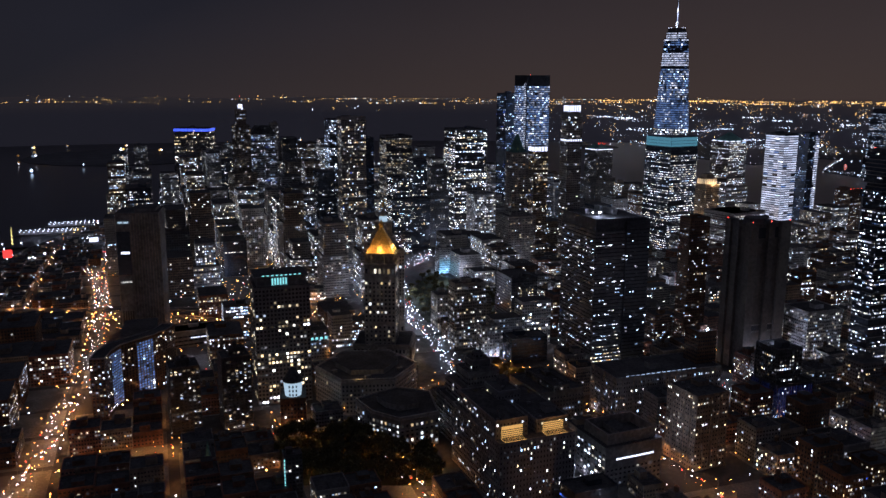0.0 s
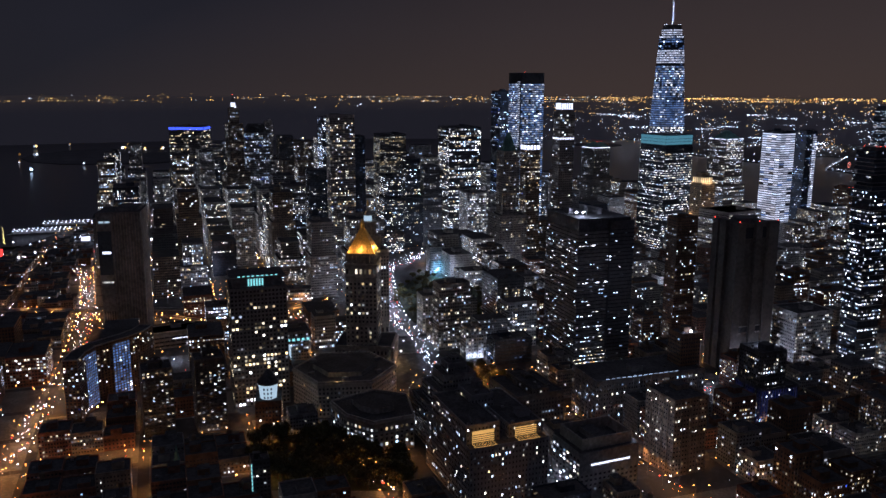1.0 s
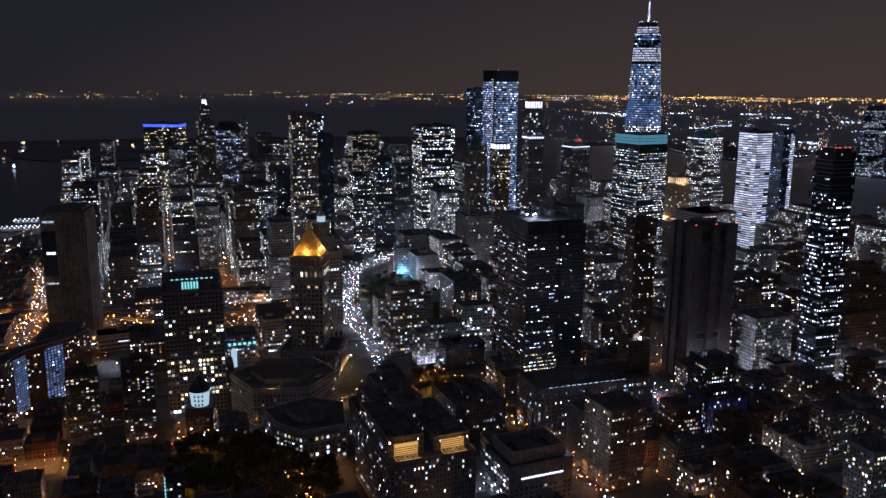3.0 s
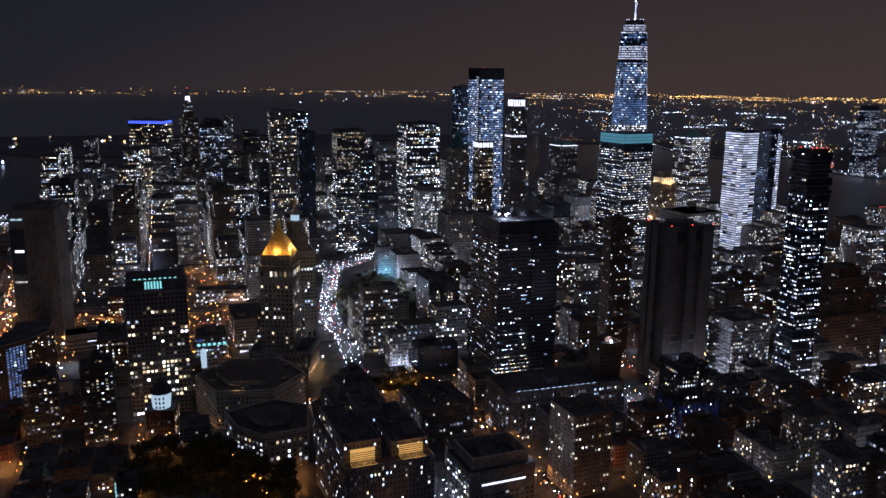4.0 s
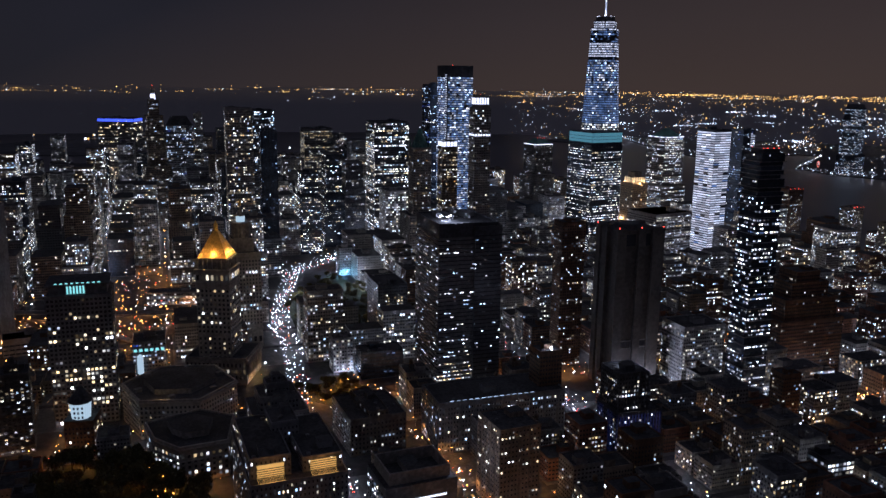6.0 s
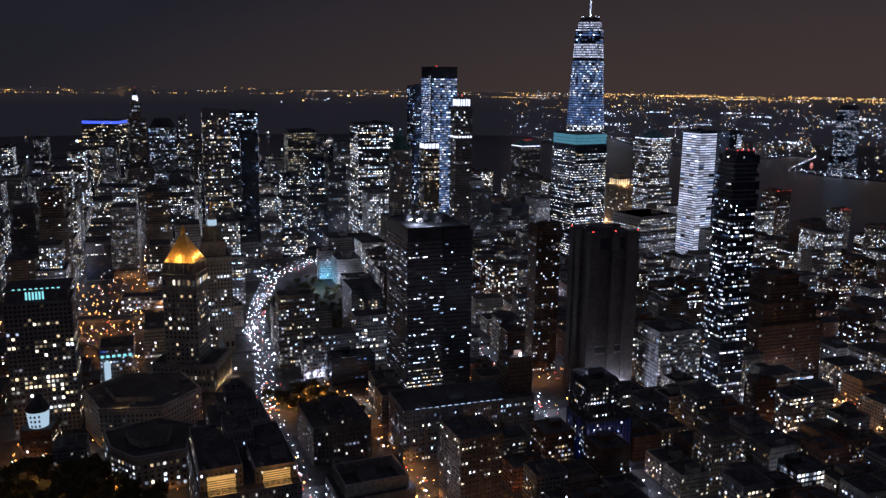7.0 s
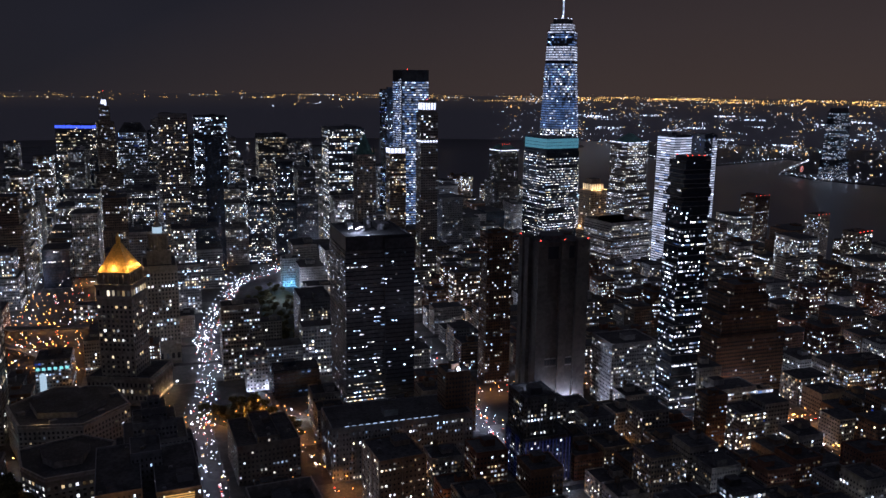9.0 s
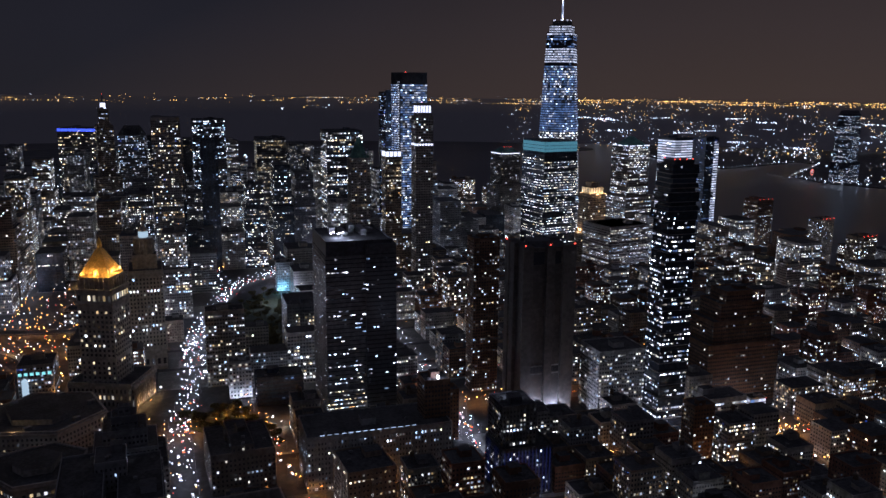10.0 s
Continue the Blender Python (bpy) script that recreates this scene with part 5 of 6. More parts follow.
part("glow_cylinder", gl, G_TEALW, mc, "pale round cylinder with its lit face put in as glow")
wg = tower("office_building", 84, 44, 22, 18, 30, 38, "white_brick", "white stone office house with a floodlit foot", 0.6, "pale", fh=4, cw=3, run=1, piers=6)
for lx in (-9, 0, 9):
    point_light(*local(84, 44, 30, lx, 12), 4, 1600, COOL, 0.4)
tower("loft_tower", -168, 444, 40, 26, 30, 38, "white_brick", "white loft building with bright bands of windows", 0.6, "pale", fh=3.8, cw=3, fw=0.85, run=5)
tower("brick_tower", -98, 456, 20, 18, 30, 53, "brown_brick", "narrow brick tower with a few lit windows", 0.22, "home", fh=3.6, run=1)
tower("loft_tower", 27, 534, 25, 21, 30, 41, "dark_metal", "dark loft block with a bright grid of windows", 0.85, "pale", fh=3.8, cw=3.2, fw=0.7, fhh=0.55, run=1, even=True)
tower("warehouse", -258, 505, 34, 26, 30, 24, "tan_brick", "plain tan warehouse lit by the street lamps", 0.12, "home")

# ---- ordinary blocks on the street grid ----
STREETS = [  # half width, then the line
    (13, [(430, 560), (330, 380), (232, 186), (179, 86), (86, -39), (47, -112), (-22, -198), (-160, -345), (-330, -400)]),
    (12, [(-420, -440), (-357, -343), (-277, -178), (-170, 0), (0, 290), (200, 640)]),
    (10, [(107, 80), (163, 260), (270, 450)]),
    (10, [(-230, 330), (40, 165), (200, 75), (400, 30), (560, -40)]),
    (12, [(680, 80), (572, -59), (449, -221), (305, -456), (180, -720)]),
    (10, [(345, 110), (375, 180), (440, 300)]),
    (14, [(-90, 640), (-134, 561), (-208, 477), (-226, 436), (-330, 260)]),
    (18, [(-560, 900), (-640, 400), (-720, 60), (-800, -500), (-860, -1100)]),
    (12, [(60, -230), (190, -260), (330, -480), (506, -690)]),
    (9, [(-330, 560), (-90, 420)]),
]
PARKS = [[(345, 95), (398, 42), (452, 122), (368, 218), (340, 170)], [(-200, -300), (-40, -215), (30, -100), (-50, -30), (-130, -20)], [(110, 60), (170, 60), (150, 170), (120, 170)]]


CLEAR = [(30, -225), (215, -160), (262, -215), (225, -300), (120, -440), (10, -545), (-60, -520), (20, -400)]  # bridge approach, open ground


def near_line(line, x, y):
    best = 1e9
    for (xa, ya), (xb, yb) in zip(line, line[1:]):
        dx, dy = xb - xa, yb - ya
        t = max(0, min(1, ((x - xa) * dx + (y - ya) * dy) / (dx * dx + dy * dy)))
        best = min(best, math.hypot(x - xa - t * dx, y - ya - t * dy))
    return best


def free(x, y, r):
    if not inside(MANHATTAN, x, y) or near_line(EAST_SHORE, x, y) < 45 + r or near_line(WEST_SHORE, x, y) < 25 + r:
        return False
    if any(near_line(line, x, y) < half + r for half, line in STREETS) or any(inside(p, x, y) or near_line(p + p[:1], x, y) < r for p in PARKS):
        return False
    if inside(CLEAR, x, y):
        return False
    for tx, ty, hw, hd, az in TAKEN:
        if abs(tx - x) + abs(ty - y) > 260:
            continue
        u, v = axes_of(az)
        q = Vector((x - tx, y - ty))
        if abs(q.dot(u)) < hw + r + 2 and abs(q.dot(v)) < hd + r + 2:
            return False
    return True


def in_view(x, y):
    """Near enough to the flight's outlook to be worth building."""
    for ex, ey in ((837, 619), (690, 682), (540, 742)):
        a = math.degrees(math.atan2(x - ex, y - ey)) % 360
        if 196 < a < 263 and math.hypot(x - ex, y - ey) > 480:
            return True
    return False


def district(x, y):
    """Kind of quarter: name, height range, window tone, share lit, walls, lot width."""
    if x < -760:
        return ("apartment_block", 40, 95, "office", 0.62, ("tan_brick", "brown_brick", "white_brick", "concrete"), 34)
    if x > 837 + (y - 619) * 0.515 and y < -380:
        return ("tenement", 9, 19, "office", 0.22, ("red_brick", "brown_brick", "tan_brick", "grey_stone"), 21)
    if y < -420 - 0.2 * x and x < 250:
        return ("office_high_rise", 60, 180, "office", 0.48, ("limestone", "grey_stone", "dark_metal", "curtain_wall", "tan_brick", "white_brick"), 38)
    if y < -180 and x < 60:
        return ("office_house", 40, 120, "office", 0.36, ("limestone", "grey_stone", "tan_brick", "white_brick"), 34)
    if x > 60 and y < -150:
        return ("housing_block", 34, 58, "home", 0.30, ("red_brick", "brown_brick", "tan_brick"), 38)
    if x > 230:
        return ("tenement", 13, 23, "home", 0.2, ("red_brick", "brown_brick", "tan_brick", "grey_stone"), 21)
    if y > 120 and x > -330:
        return ("loft_building", 18, 50, "home", 0.30, ("limestone", "tan_brick", "red_brick", "brown_brick", "grey_stone"), 26)
    return ("warehouse_building", 18, 60, "office", 0.50, ("limestone", "tan_brick", "red_brick", "white_brick", "brown_brick"), 28)


KINDS = {"apartment_block": "riverside apartment block", "office_high_rise": "office high-rise", "office_house": "office building", "housing_block": "housing block",
         "tenement": "tenement house", "loft_building": "loft building", "warehouse_building": "former warehouse"}


def block_building(name, x, y, w, d, az, h, wall, lit, tone, rnd, near):
    hw, hd = w / 2, d / 2
    pn = Panes(rnd.randrange(10**6))
    fh, cw = (3.8, 2.5) if h > 40 else (3.4, 2.3)
    if h > 70 and rnd.random() < 0.6:
        tiers = [(0.55 + 0.2 * rnd.random(), 1.0), (1.0, 0.72 + 0.15 * rnd.random())]
    else:
        tiers = [(1.0, 1.0)]
    sh = Shell()
    z = 0.0
    for top, s in tiers:
        z1 = h * top
        sh.box(-hw * s, hw * s, -hd * s, hd * s, z, z1, 0, 1)
        if near and h < 70:
            sh.box(-hw * s - 0.25, hw * s + 0.25, -hd * s - 0.25, hd * s + 0.25, z1 - 1.0, z1 - 0.4, bottom=True)
        pn.box(-hw * s, hw * s, -hd * s, hd * s, z, z1, lit, tone, fh=fh, cw=cw * rnd.uniform(0.9, 1.3), fw=rnd.uniform(0.4, 0.65), fhh=rnd.uniform(0.36, 0.5), run=rnd.choice((1, 2, 4, 6)) if tone != "home" else 1)
        z = z1
    s = tiers[-1][1]
    ob = new(name, sh.mesh(name, [WALLS[wall], M_ROOF]))
    ob.matrix_world = pose(x, y, 0, 0, 0, -az)
    if not near and min(w, d) > 14 and rnd.random() < 0.55:
        bx, by = rnd.uniform(-0.4, 0.05) * w * s, rnd.uniform(-0.4, 0.05) * d * s
        lift = Shell()
        lift.box(bx, bx + 0.32 * w * s, by, by + 0.3 * d * s, z, z + rnd.uniform(3, 6.5), 0, 1)
        part("lift_house", lift, [WALLS[wall], M_ROOF], ob)
    if near:
        roof_kit(ob, -hw * s, hw * s, -hd * s, hd * s, z, rnd, wall, 1 if rnd.random() < 0.6 else 0)
    size = "low" if h < 26 else "mid-rise" if h < 60 else "tall"
    share = "mostly dark windows" if lit < 0.15 else "scattered lit windows" if lit < 0.35 else "many lit windows"
    tagged(ob, f"{size} {wall.replace('_', ' ')} {KINDS[name]} with {share}", "building", KINDS[name] + "s of the quarter")
    pn.done(ob)
    if near and h < 70 and rnd.random() < 0.4 and min(w, d) > 12:
        tk = Shell()
        cx, cy = rnd.uniform(-hw * 0.5, hw * 0.5), rnd.uniform(-hd * 0.5, hd * 0.5)
        for ax, ay in ((-1, -1), (1, -1), (1, 1), (-1, 1)):
            tk.box(cx + ax * 1.3 - 0.12, cx + ax * 1.3 + 0.12, cy + ay * 1.3 - 0.12, cy + ay * 1.3 + 0.12, h, h + 6.1)
        tk.prism(circle(1.9, 10, cx, cy), h + 6, h + 9.6)
        tk.prism(circle(2.05, 10, cx, cy), h + 9.6, h + 11, ring1=circle(0.1, 10, cx, cy))
        part("water_tank", tk, M_TANK, ob, "weathered timber roof water tank")
    return ob


pave = Shell()
GRID = 30.0
gu, gv = axes_of(GRID)
count = 0
PU, PV = 92.0, 68.0
for iu in range(-26, 26):
    for iv in range(-34, 16):
        bc = gu * (iu * PU) + gv * (iv * PV) + gv * (17 if iu % 2 else 0)
        if not in_view(bc.x, bc.y):
            continue
        kind, lo, hi, tone, lit, walls, lot = district(bc.x, bc.y)
        bw, bd = PU - 15, PV - 14
        n = max(1, round(bw / (lot * R.uniform(0.85, 1.2))))
        rows = 1 if lot > 33 else 2
        used = False
        for i in range(n):
            for j in range(rows):
                lw, ld = bw / n, bd / rows
                c = bc + gu * ((i + 0.5) * lw - bw / 2) + gv * ((j + 0.5) * ld - bd / 2)
                if R.random() < (0.42 if kind == "housing_block" else 0.04) or not free(c.x, c.y, min(lw, ld) * 0.5):
                    continue
                h = lo + (hi - lo) * R.random() ** 1.6
                dist = math.hypot(c.x - 690, c.y - 680)
                block_building(kind, c.x, c.y, lw - 0.15, ld * (0.98 if rows == 1 else R.uniform(0.82, 0.985)), GRID, h, R.choice(walls), lit * R.choice((0.3, 0.7, 1.1, 1.7)), tone if R.random() < 0.8 else "office", R, dist < 850)
                count += 1
                used = True
        if used:
            a = bc - gu * (bw / 2 + 3) - gv * (bd / 2 + 3)
            b, c, d = a + gu * (bw + 6), a + gu * (bw + 6) + gv * (bd + 6), a + gv * (bd + 6)
            pave.prism([tuple(a), tuple(b), tuple(c), tuple(d)], -0.05, 0.16)
tagged(new("pavement", pave.mesh("pavement", [M_PAVE])), "grey concrete pavements with kerbs round the city blocks", "pavement", kind="structure")
print("blocks", count)

# ---- street lights and traffic ----
WHITE_STREETS, SODIUM = (0, 1, 7), (2, 3, 4, 5, 6, 8, 9)


def along(line, step):
    for (xa, ya), (xb, yb) in zip(line, line[1:]):
        n = max(1, int(math.hypot(xb - xa, yb - ya) / step))
        for i in range(n):
            t = (i + 0.5) / n
            yield xa + (xb - xa) * t, ya + (yb - ya) * t, math.atan2(yb - ya, xb - xa)


def down_light(x, y, z, power, colour):
    """The light of a shielded street lamp: a wide cone towards the road."""
    lamp = bpy.data.lights.new("street_light", "SPOT")
    lamp.energy, lamp.color, lamp.shadow_soft_size = power, colour, 0.6
    lamp.spot_size, lamp.spot_blend = radians(158), 0.7
    ob = new("street_light", lamp)
    ob.location = (x, y, z)
    return ob


def street_lamp(warm):
    ob = root("street_lamp", 0, 0, 0, "tall steel street lamp with a sodium head" if warm else "tall steel street lamp with a white head", "street lamp", "lamps along the streets")
    sh = Shell()
    sh.prism(circle(0.12, 6), 0, 9.0, ring1=circle(0.08, 6))
    part("pole", sh, M_METAL, ob)
    sh = Shell()
    sh.box(0, 2.4, -0.06, 0.06, 8.9, 9.05, bottom=True)
    part("arm", sh, M_METAL, ob)
    sh = Shell()
    sh.box(2.0, 2.9, -0.28, 0.28, 8.55, 8.9, bottom=True)
    part("lamp_head", sh, G_SODIUM if warm else G_WHITE, ob)
    return ob


def car(colour_mat, label):
    ob = root("car", 0, 0, 0, label, "car", "cars in the streets")
    bm = bmesh.new()
    prof = [(-2.2, 0.35), (2.2, 0.35), (2.25, 0.8), (1.2, 0.95), (0.6, 1.45), (-1.2, 1.45), (-1.8, 1.0), (-2.25, 0.9)]
    sides = [[bm.verts.new((x, s * (0.9 if z < 1 else 0.75), z)) for x, z in prof] for s in (-1, 1)]
    bm.faces.new(sides[0])
    bm.faces.new(sides[1][::-1])
    for i in range(8):
        j = (i + 1) % 8
        bm.faces.new((sides[0][j], sides[0][i], sides[1][i], sides[1][j]))
    me = bpy.data.meshes.new("body")
    bm.to_mesh(me)
    bm.free()
    me.materials.append(colour_mat)
    body = new("body", me)
    body.parent = ob
    for y in (-0.62, 0.62):
        for x, mat, nm in ((2.2, G_HEAD, "headlight"), (-2.3, G_TAIL, "tail_light")):
            sh = Shell()
            sh.box(x - 0.05, x + 0.12, y - 0.22, y + 0.22, 0.62, 0.86, bottom=True)
            part(nm, sh, mat, ob)
    return ob


G_HEAD = glow("headlight_glow", (0.85, 0.92, 1.0), 20, 45)
G_TAIL = glow("tail_light_glow", (1.0, 0.05, 0.02), 10, 16)
PAINTS = [surface("car_paint_" + n, c, 0.3, 2, 0.05, 0.0) for n, c in (("black", (0.02, 0.02, 0.02)), ("yellow", (0.7, 0.42, 0.03)), ("silver", (0.4, 0.4, 0.41)), ("white", (0.7, 0.7, 0.7)))]
CAR_LABELS = ("black saloon car with its lamps on", "yellow taxi cab with its lamps on", "silver saloon car with its lamps on", "white saloon car with its lamps on")
lamps, cars = {}, {}
far_white, far_sodium, far_red = [], [], []
for k, (half, line) in enumerate(STREETS):
    warm = k in SODIUM
    for n, (x, y, a) in enumerate(along(line, 21)):
        if not in_view(x, y) or not inside(MANHATTAN, x, y):
            continue
        dist = math.hypot(x - 690, y - 680)
        nx, ny = -math.sin(a), math.cos(a)
        for side in (-1, 1):
            px, py = x + nx * half * 0.8 * side, y + ny * half * 0.8 * side
            if dist < 900:
                m = pose(px, py, 0, 0, 0, math.degrees(a) + (90 if side < 0 else -90))
                if warm in lamps:
                    copy_thing(lamps[warm], m)
                else:
                    lamps[warm] = street_lamp(warm)
                    lamps[warm].matrix_world = m
            else:
                (far_sodium if warm else far_white).append(((px, py, 9), R.uniform(0.7, 1.3)))
        if n % 2 == 0 or dist < 900:
            down_light(x, y, 13, (4500 if k == 2 else 9000) if warm else 2200 if k == 0 else 5000, SODIUM_C if warm else COOL)
    for x, y, a in along(line, 4.2 if k in (0, 1, 4, 6) else 7):  # lamps of the dense traffic and of the kerbside
        if in_view(x, y) and inside(MANHATTAN, x, y):
            off = R.uniform(-0.95, 0.95) * half
            lot = R.random()
            bank = far_red if lot < 0.16 else far_sodium if lot < (0.26 if k == 4 else 0.55 if warm else 0.24) else far_white
            bank.append(((x - math.sin(a) * off, y + math.cos(a) * off, R.uniform(0.6, 5)), R.choice((0.35, 0.5, 0.7, 1.1))))
    for x, y, a in along(line, 7.5 if k in (0, 1, 4) else 14):
        if not in_view(x, y) or R.random() < 0.35 or not inside(MANHATTAN, x, y):
            continue
        dist = math.hypot(x - 690, y - 680)
        side = R.choice((-1, 1))
        off = side * R.choice((0.18, 0.42)) * half
        px, py = x - math.sin(a) * -off, y + math.cos(a) * -off
        yaw = math.degrees(a) + (0 if side > 0 else 180) + R.uniform(-3, 3)
        if dist < 950:
            c = R.choice((0, 0, 1, 1, 2, 3))
            m = pose(px, py, 0.02, 0, 0, yaw)
            if c in cars:
                copy_thing(cars[c], m)
            else:
                cars[c] = car(PAINTS[c], CAR_LABELS[c])
                cars[c].matrix_world = m
        else:
            toward = math.cos(radians(yaw) - math.atan2(680 - py, 690 - px)) > 0
            (far_white if toward else far_red).append(((px, py, 0.9), R.uniform(0.5, 0.9)))
# shop fronts, yard lamps and lit doors too small to tell apart
for iu in range(-26, 26):
    for iv in range(-34, 16):
        for _ in range(9):
            edge = R.random() < 0.5
            c = gu * ((iu + (0.5 if edge else R.uniform(-0.5, 0.5))) * PU) + gv * ((iv + (R.uniform(-0.5, 0.5) if edge else 0.5)) * PV + (17 if iu % 2 else 0))
            if not in_view(c.x, c.y) or not inside(MANHATTAN, c.x, c.y) or R.random() < 0.25 or any(inside(p, c.x, c.y) for p in PARKS):
                continue
            warm = R.random() < (0.75 if c.x > 150 else 0.45)
            bank = far_sodium if warm else far_white if R.random() < 0.9 else far_red
            bank.append(((c.x, c.y, R.uniform(2, 9)), R.choice((0.35, 0.5, 0.7, 1.2))))


# added fill at random grid crossings, for shop fronts, doorways and housing-block yard lamps
for iu in range(-26, 26):
    for iv in range(-34, 16):
        c = gu * ((iu + 0.5) * PU) + gv * ((iv + 0.5) * PV + (17 if iu % 2 else 0))
        dist = math.hypot(c.x - 690, c.y - 680)
        if not in_view(c.x, c.y) or not inside(MANHATTAN, c.x, c.y) or dist > 2150 or R.random() < (0.35 if dist < 1250 else 0.5):
            continue
        if c.x > 150 or R.random() < 0.48:
            point_light(c.x, c.y, 7, 2800, SODIUM_C, 0.5)
        else:
            # far cool ones are unseen fill, lifting dark walls as haze would
            point_light(c.x, c.y, 7 if dist < 1100 else 20, 2200 if dist < 1100 else 8500, COOL, 0.8)
for _ in range(420):
    x, y = R.uniform(-60, 262), R.uniform(-545, -160)
    if inside(CLEAR, x, y):
        bank = far_sodium if R.random() < 0.6 else far_white if R.random() < 0.7 else far_red
        bank.append(((x, y, R.uniform(1, 9)), R.choice((0.5, 0.7, 1.0))))
for x, y in ((60, -300), (110, -250), (160, -215), (200, -240), (150, -330), (60, -400), (0, -470)):
    down_light(x, y, 14, 16000, SODIUM_C)
for _ in range(760):
    x, y = R.uniform(60, 620), R.uniform(-900, -120)
    if inside(MANHATTAN, x, y):
        (far_sodium if R.random() < (0.7 if y > -560 else 0.3) else far_white).append(((x, y, R.uniform(3, 9)), R.choice((0.5, 0.8, 1.1, 1.5))))


# ---- parks ----
def tree_meshes(seed):
    g = random.Random(seed)
    tr = Shell()
    tr.prism(circle(0.35, 7), 0, 4.5, ring1=circle(0.2, 7))
    tips = []
    for i in range(6):
        a = i * 1.047 + g.uniform(-0.3, 0.3)
        p0, p1 = Vector((0, 0, 2.8 + 0.3 * i)), Vector((2.6 * math.cos(a), 2.6 * math.sin(a), 6 + g.uniform(-0.5, 2)))
        side = Vector((-math.sin(a), math.cos(a), 0)) * 0.12
        up = Vector((0, 0, 0.14))
        n = len(tr.v)
        tr.v += [tuple(p0 + side), tuple(p0 - side), tuple(p0 + up), tuple(p1)]
        tr.f += [(n, n + 3, n + 2), (n + 2, n + 3, n + 1), (n + 1, n + 3, n)]
        tr.m += [0] * 3
        tips.append(p1)
    cr = Shell()
    for _ in range(760):
        t = g.choice(tips + [Vector((0, 0, 7.5))])
        v = Vector((g.gauss(0, 1), g.gauss(0, 1), g.gauss(0, 0.8)))
        p = t + v.normalized() * g.uniform(0.3, 2.3)
        s = g.uniform(0.28, 0.62)
        q = Euler((g.uniform(0, 6), g.uniform(0, 6), g.uniform(0, 6))).to_matrix()
        pts = [p + q @ Vector(o) * s for o in ((-1, -0.6, 0), (1, -0.6, 0.1), (1, 0.6, 0), (-1, 0.6, 0.15))]
        cr.quad(*[tuple(o) for o in pts])
    return tr, cr


TREES = []
for seed in (3, 5, 8):
    ob = root("tree", 0, 0, 0, "broad park tree with thinning autumn leaves", "tree", "trees of the parks")
    t_sh, c_sh = tree_meshes(seed)
    part("trunk", t_sh, M_BARK, ob)
    part("crown", c_sh, M_LEAF, ob)
    TREES.append(ob)
first = [True] * 3
for pi, (ring, step) in enumerate(zip(PARKS, (11, 16, 10))):
    lawn = Shell()
    lawn.prism(ring if sum(a[0] * b[1] - b[0] * a[1] for a, b in zip(ring, ring[1:] + ring[:1])) > 0 else ring[::-1], -0.05, 0.2)
    tagged(new("park_ground", lawn.mesh("park_ground", [M_GRASS])), "dark park lawn under the trees", "ground", kind="structure")
    xs, ys = [p[0] for p in ring], [p[1] for p in ring]
    x = min(xs)
    n = 0
    while x < max(xs):
        y = min(ys)
        while y < max(ys):
            px, py = x + R.uniform(-4, 4), y + R.uniform(-4, 4)
            if inside(ring, px, py) and R.random() < 0.8:
                k = R.randrange(3)
                m = pose(px, py, 0.15, 0, 0, R.uniform(0, 360)) @ Matrix.Scale(R.uniform(1.3, 1.95) if pi == 0 else R.uniform(0.85, 1.3), 4)
                if first[k]:
                    first[k] = False
                    TREES[k].matrix_world = m
                else:
                    c = copy_thing(TREES[k], m)
                    c.scale = m.to_scale()
                n += 1
                if n % (4 if pi == 2 else 11) == 0:
                    point_light(px + 4, py + 3, 6, 3000 if pi != 1 else 2500, SODIUM_C if pi != 1 else COOL, 0.4)
            y += step
        x += step
for line, n in (([(-420, -440), (-357, -343), (-277, -178), (-235, -105)], 150), ([(-22, -198), (-160, -345), (-330, -400)], 150), ([(47, -112), (-22, -198)], 50), ([(179, 86), (86, -39), (47, -112)], 60), ([(-160, -345), (-200, -480), (-190, -600)], 60)):
    for _ in range(n):
        k = R.randrange(len(line) - 1)
        t = R.random()
        x, y = line[k][0] + (line[k + 1][0] - line[k][0]) * t + R.gauss(0, 7), line[k][1] + (line[k + 1][1] - line[k][1]) * t + R.gauss(0, 7)
        (far_red if R.random() < 0.14 else far_white).append(((x, y, R.uniform(1, 7)), R.choice((0.4, 0.6, 0.9))))
for x, y, p, warm in ((-251, 431, 9000, 1), (-224, 465, 9000, 1), (-216, 495, 9000, 1), (-190, 540, 9000, 1), (-140, 395, 12000, 0), (-170, 425, 8000, 0), (-120, 470, 5000, 0), (-60, 520, 5000, 1), (10, 560, 5000, 0), (-300, 480, 6000, 1), (-330, 420, 5000, 0),
                      (-600, 340, 9000, 0), (-700, 300, 12000, 0), (-780, 270, 14000, 0), (-830, 180, 10000, 0), (-590, 429, 4000, 0)):
    down_light(x, y, 11, p * 1.9, SODIUM_C if warm else COOL)
    for _ in range(14):
        (far_sodium if R.random() < (0.7 if warm else 0.2) else far_white).append(((x + R.gauss(0, 22), y + R.gauss(0, 22), R.uniform(2, 8)), R.choice((0.5, 0.8, 1.3))))
for x, y, z, p in ((-60, -215, 14, 26000), (-210, -300, 14, 26000), (-280, -330, 16, 26000), (-330, -360, 16, 26000), (-240, -120, 12, 16000), (-145, -217, 14, 30000), (-165, -203, 14, 30000), (333, -205, 14, 12000), (100, 160, 10, 6000), (340, 62, 9, 4000)):
    down_light(x, y, z + 4, p * 0.9, COOL)
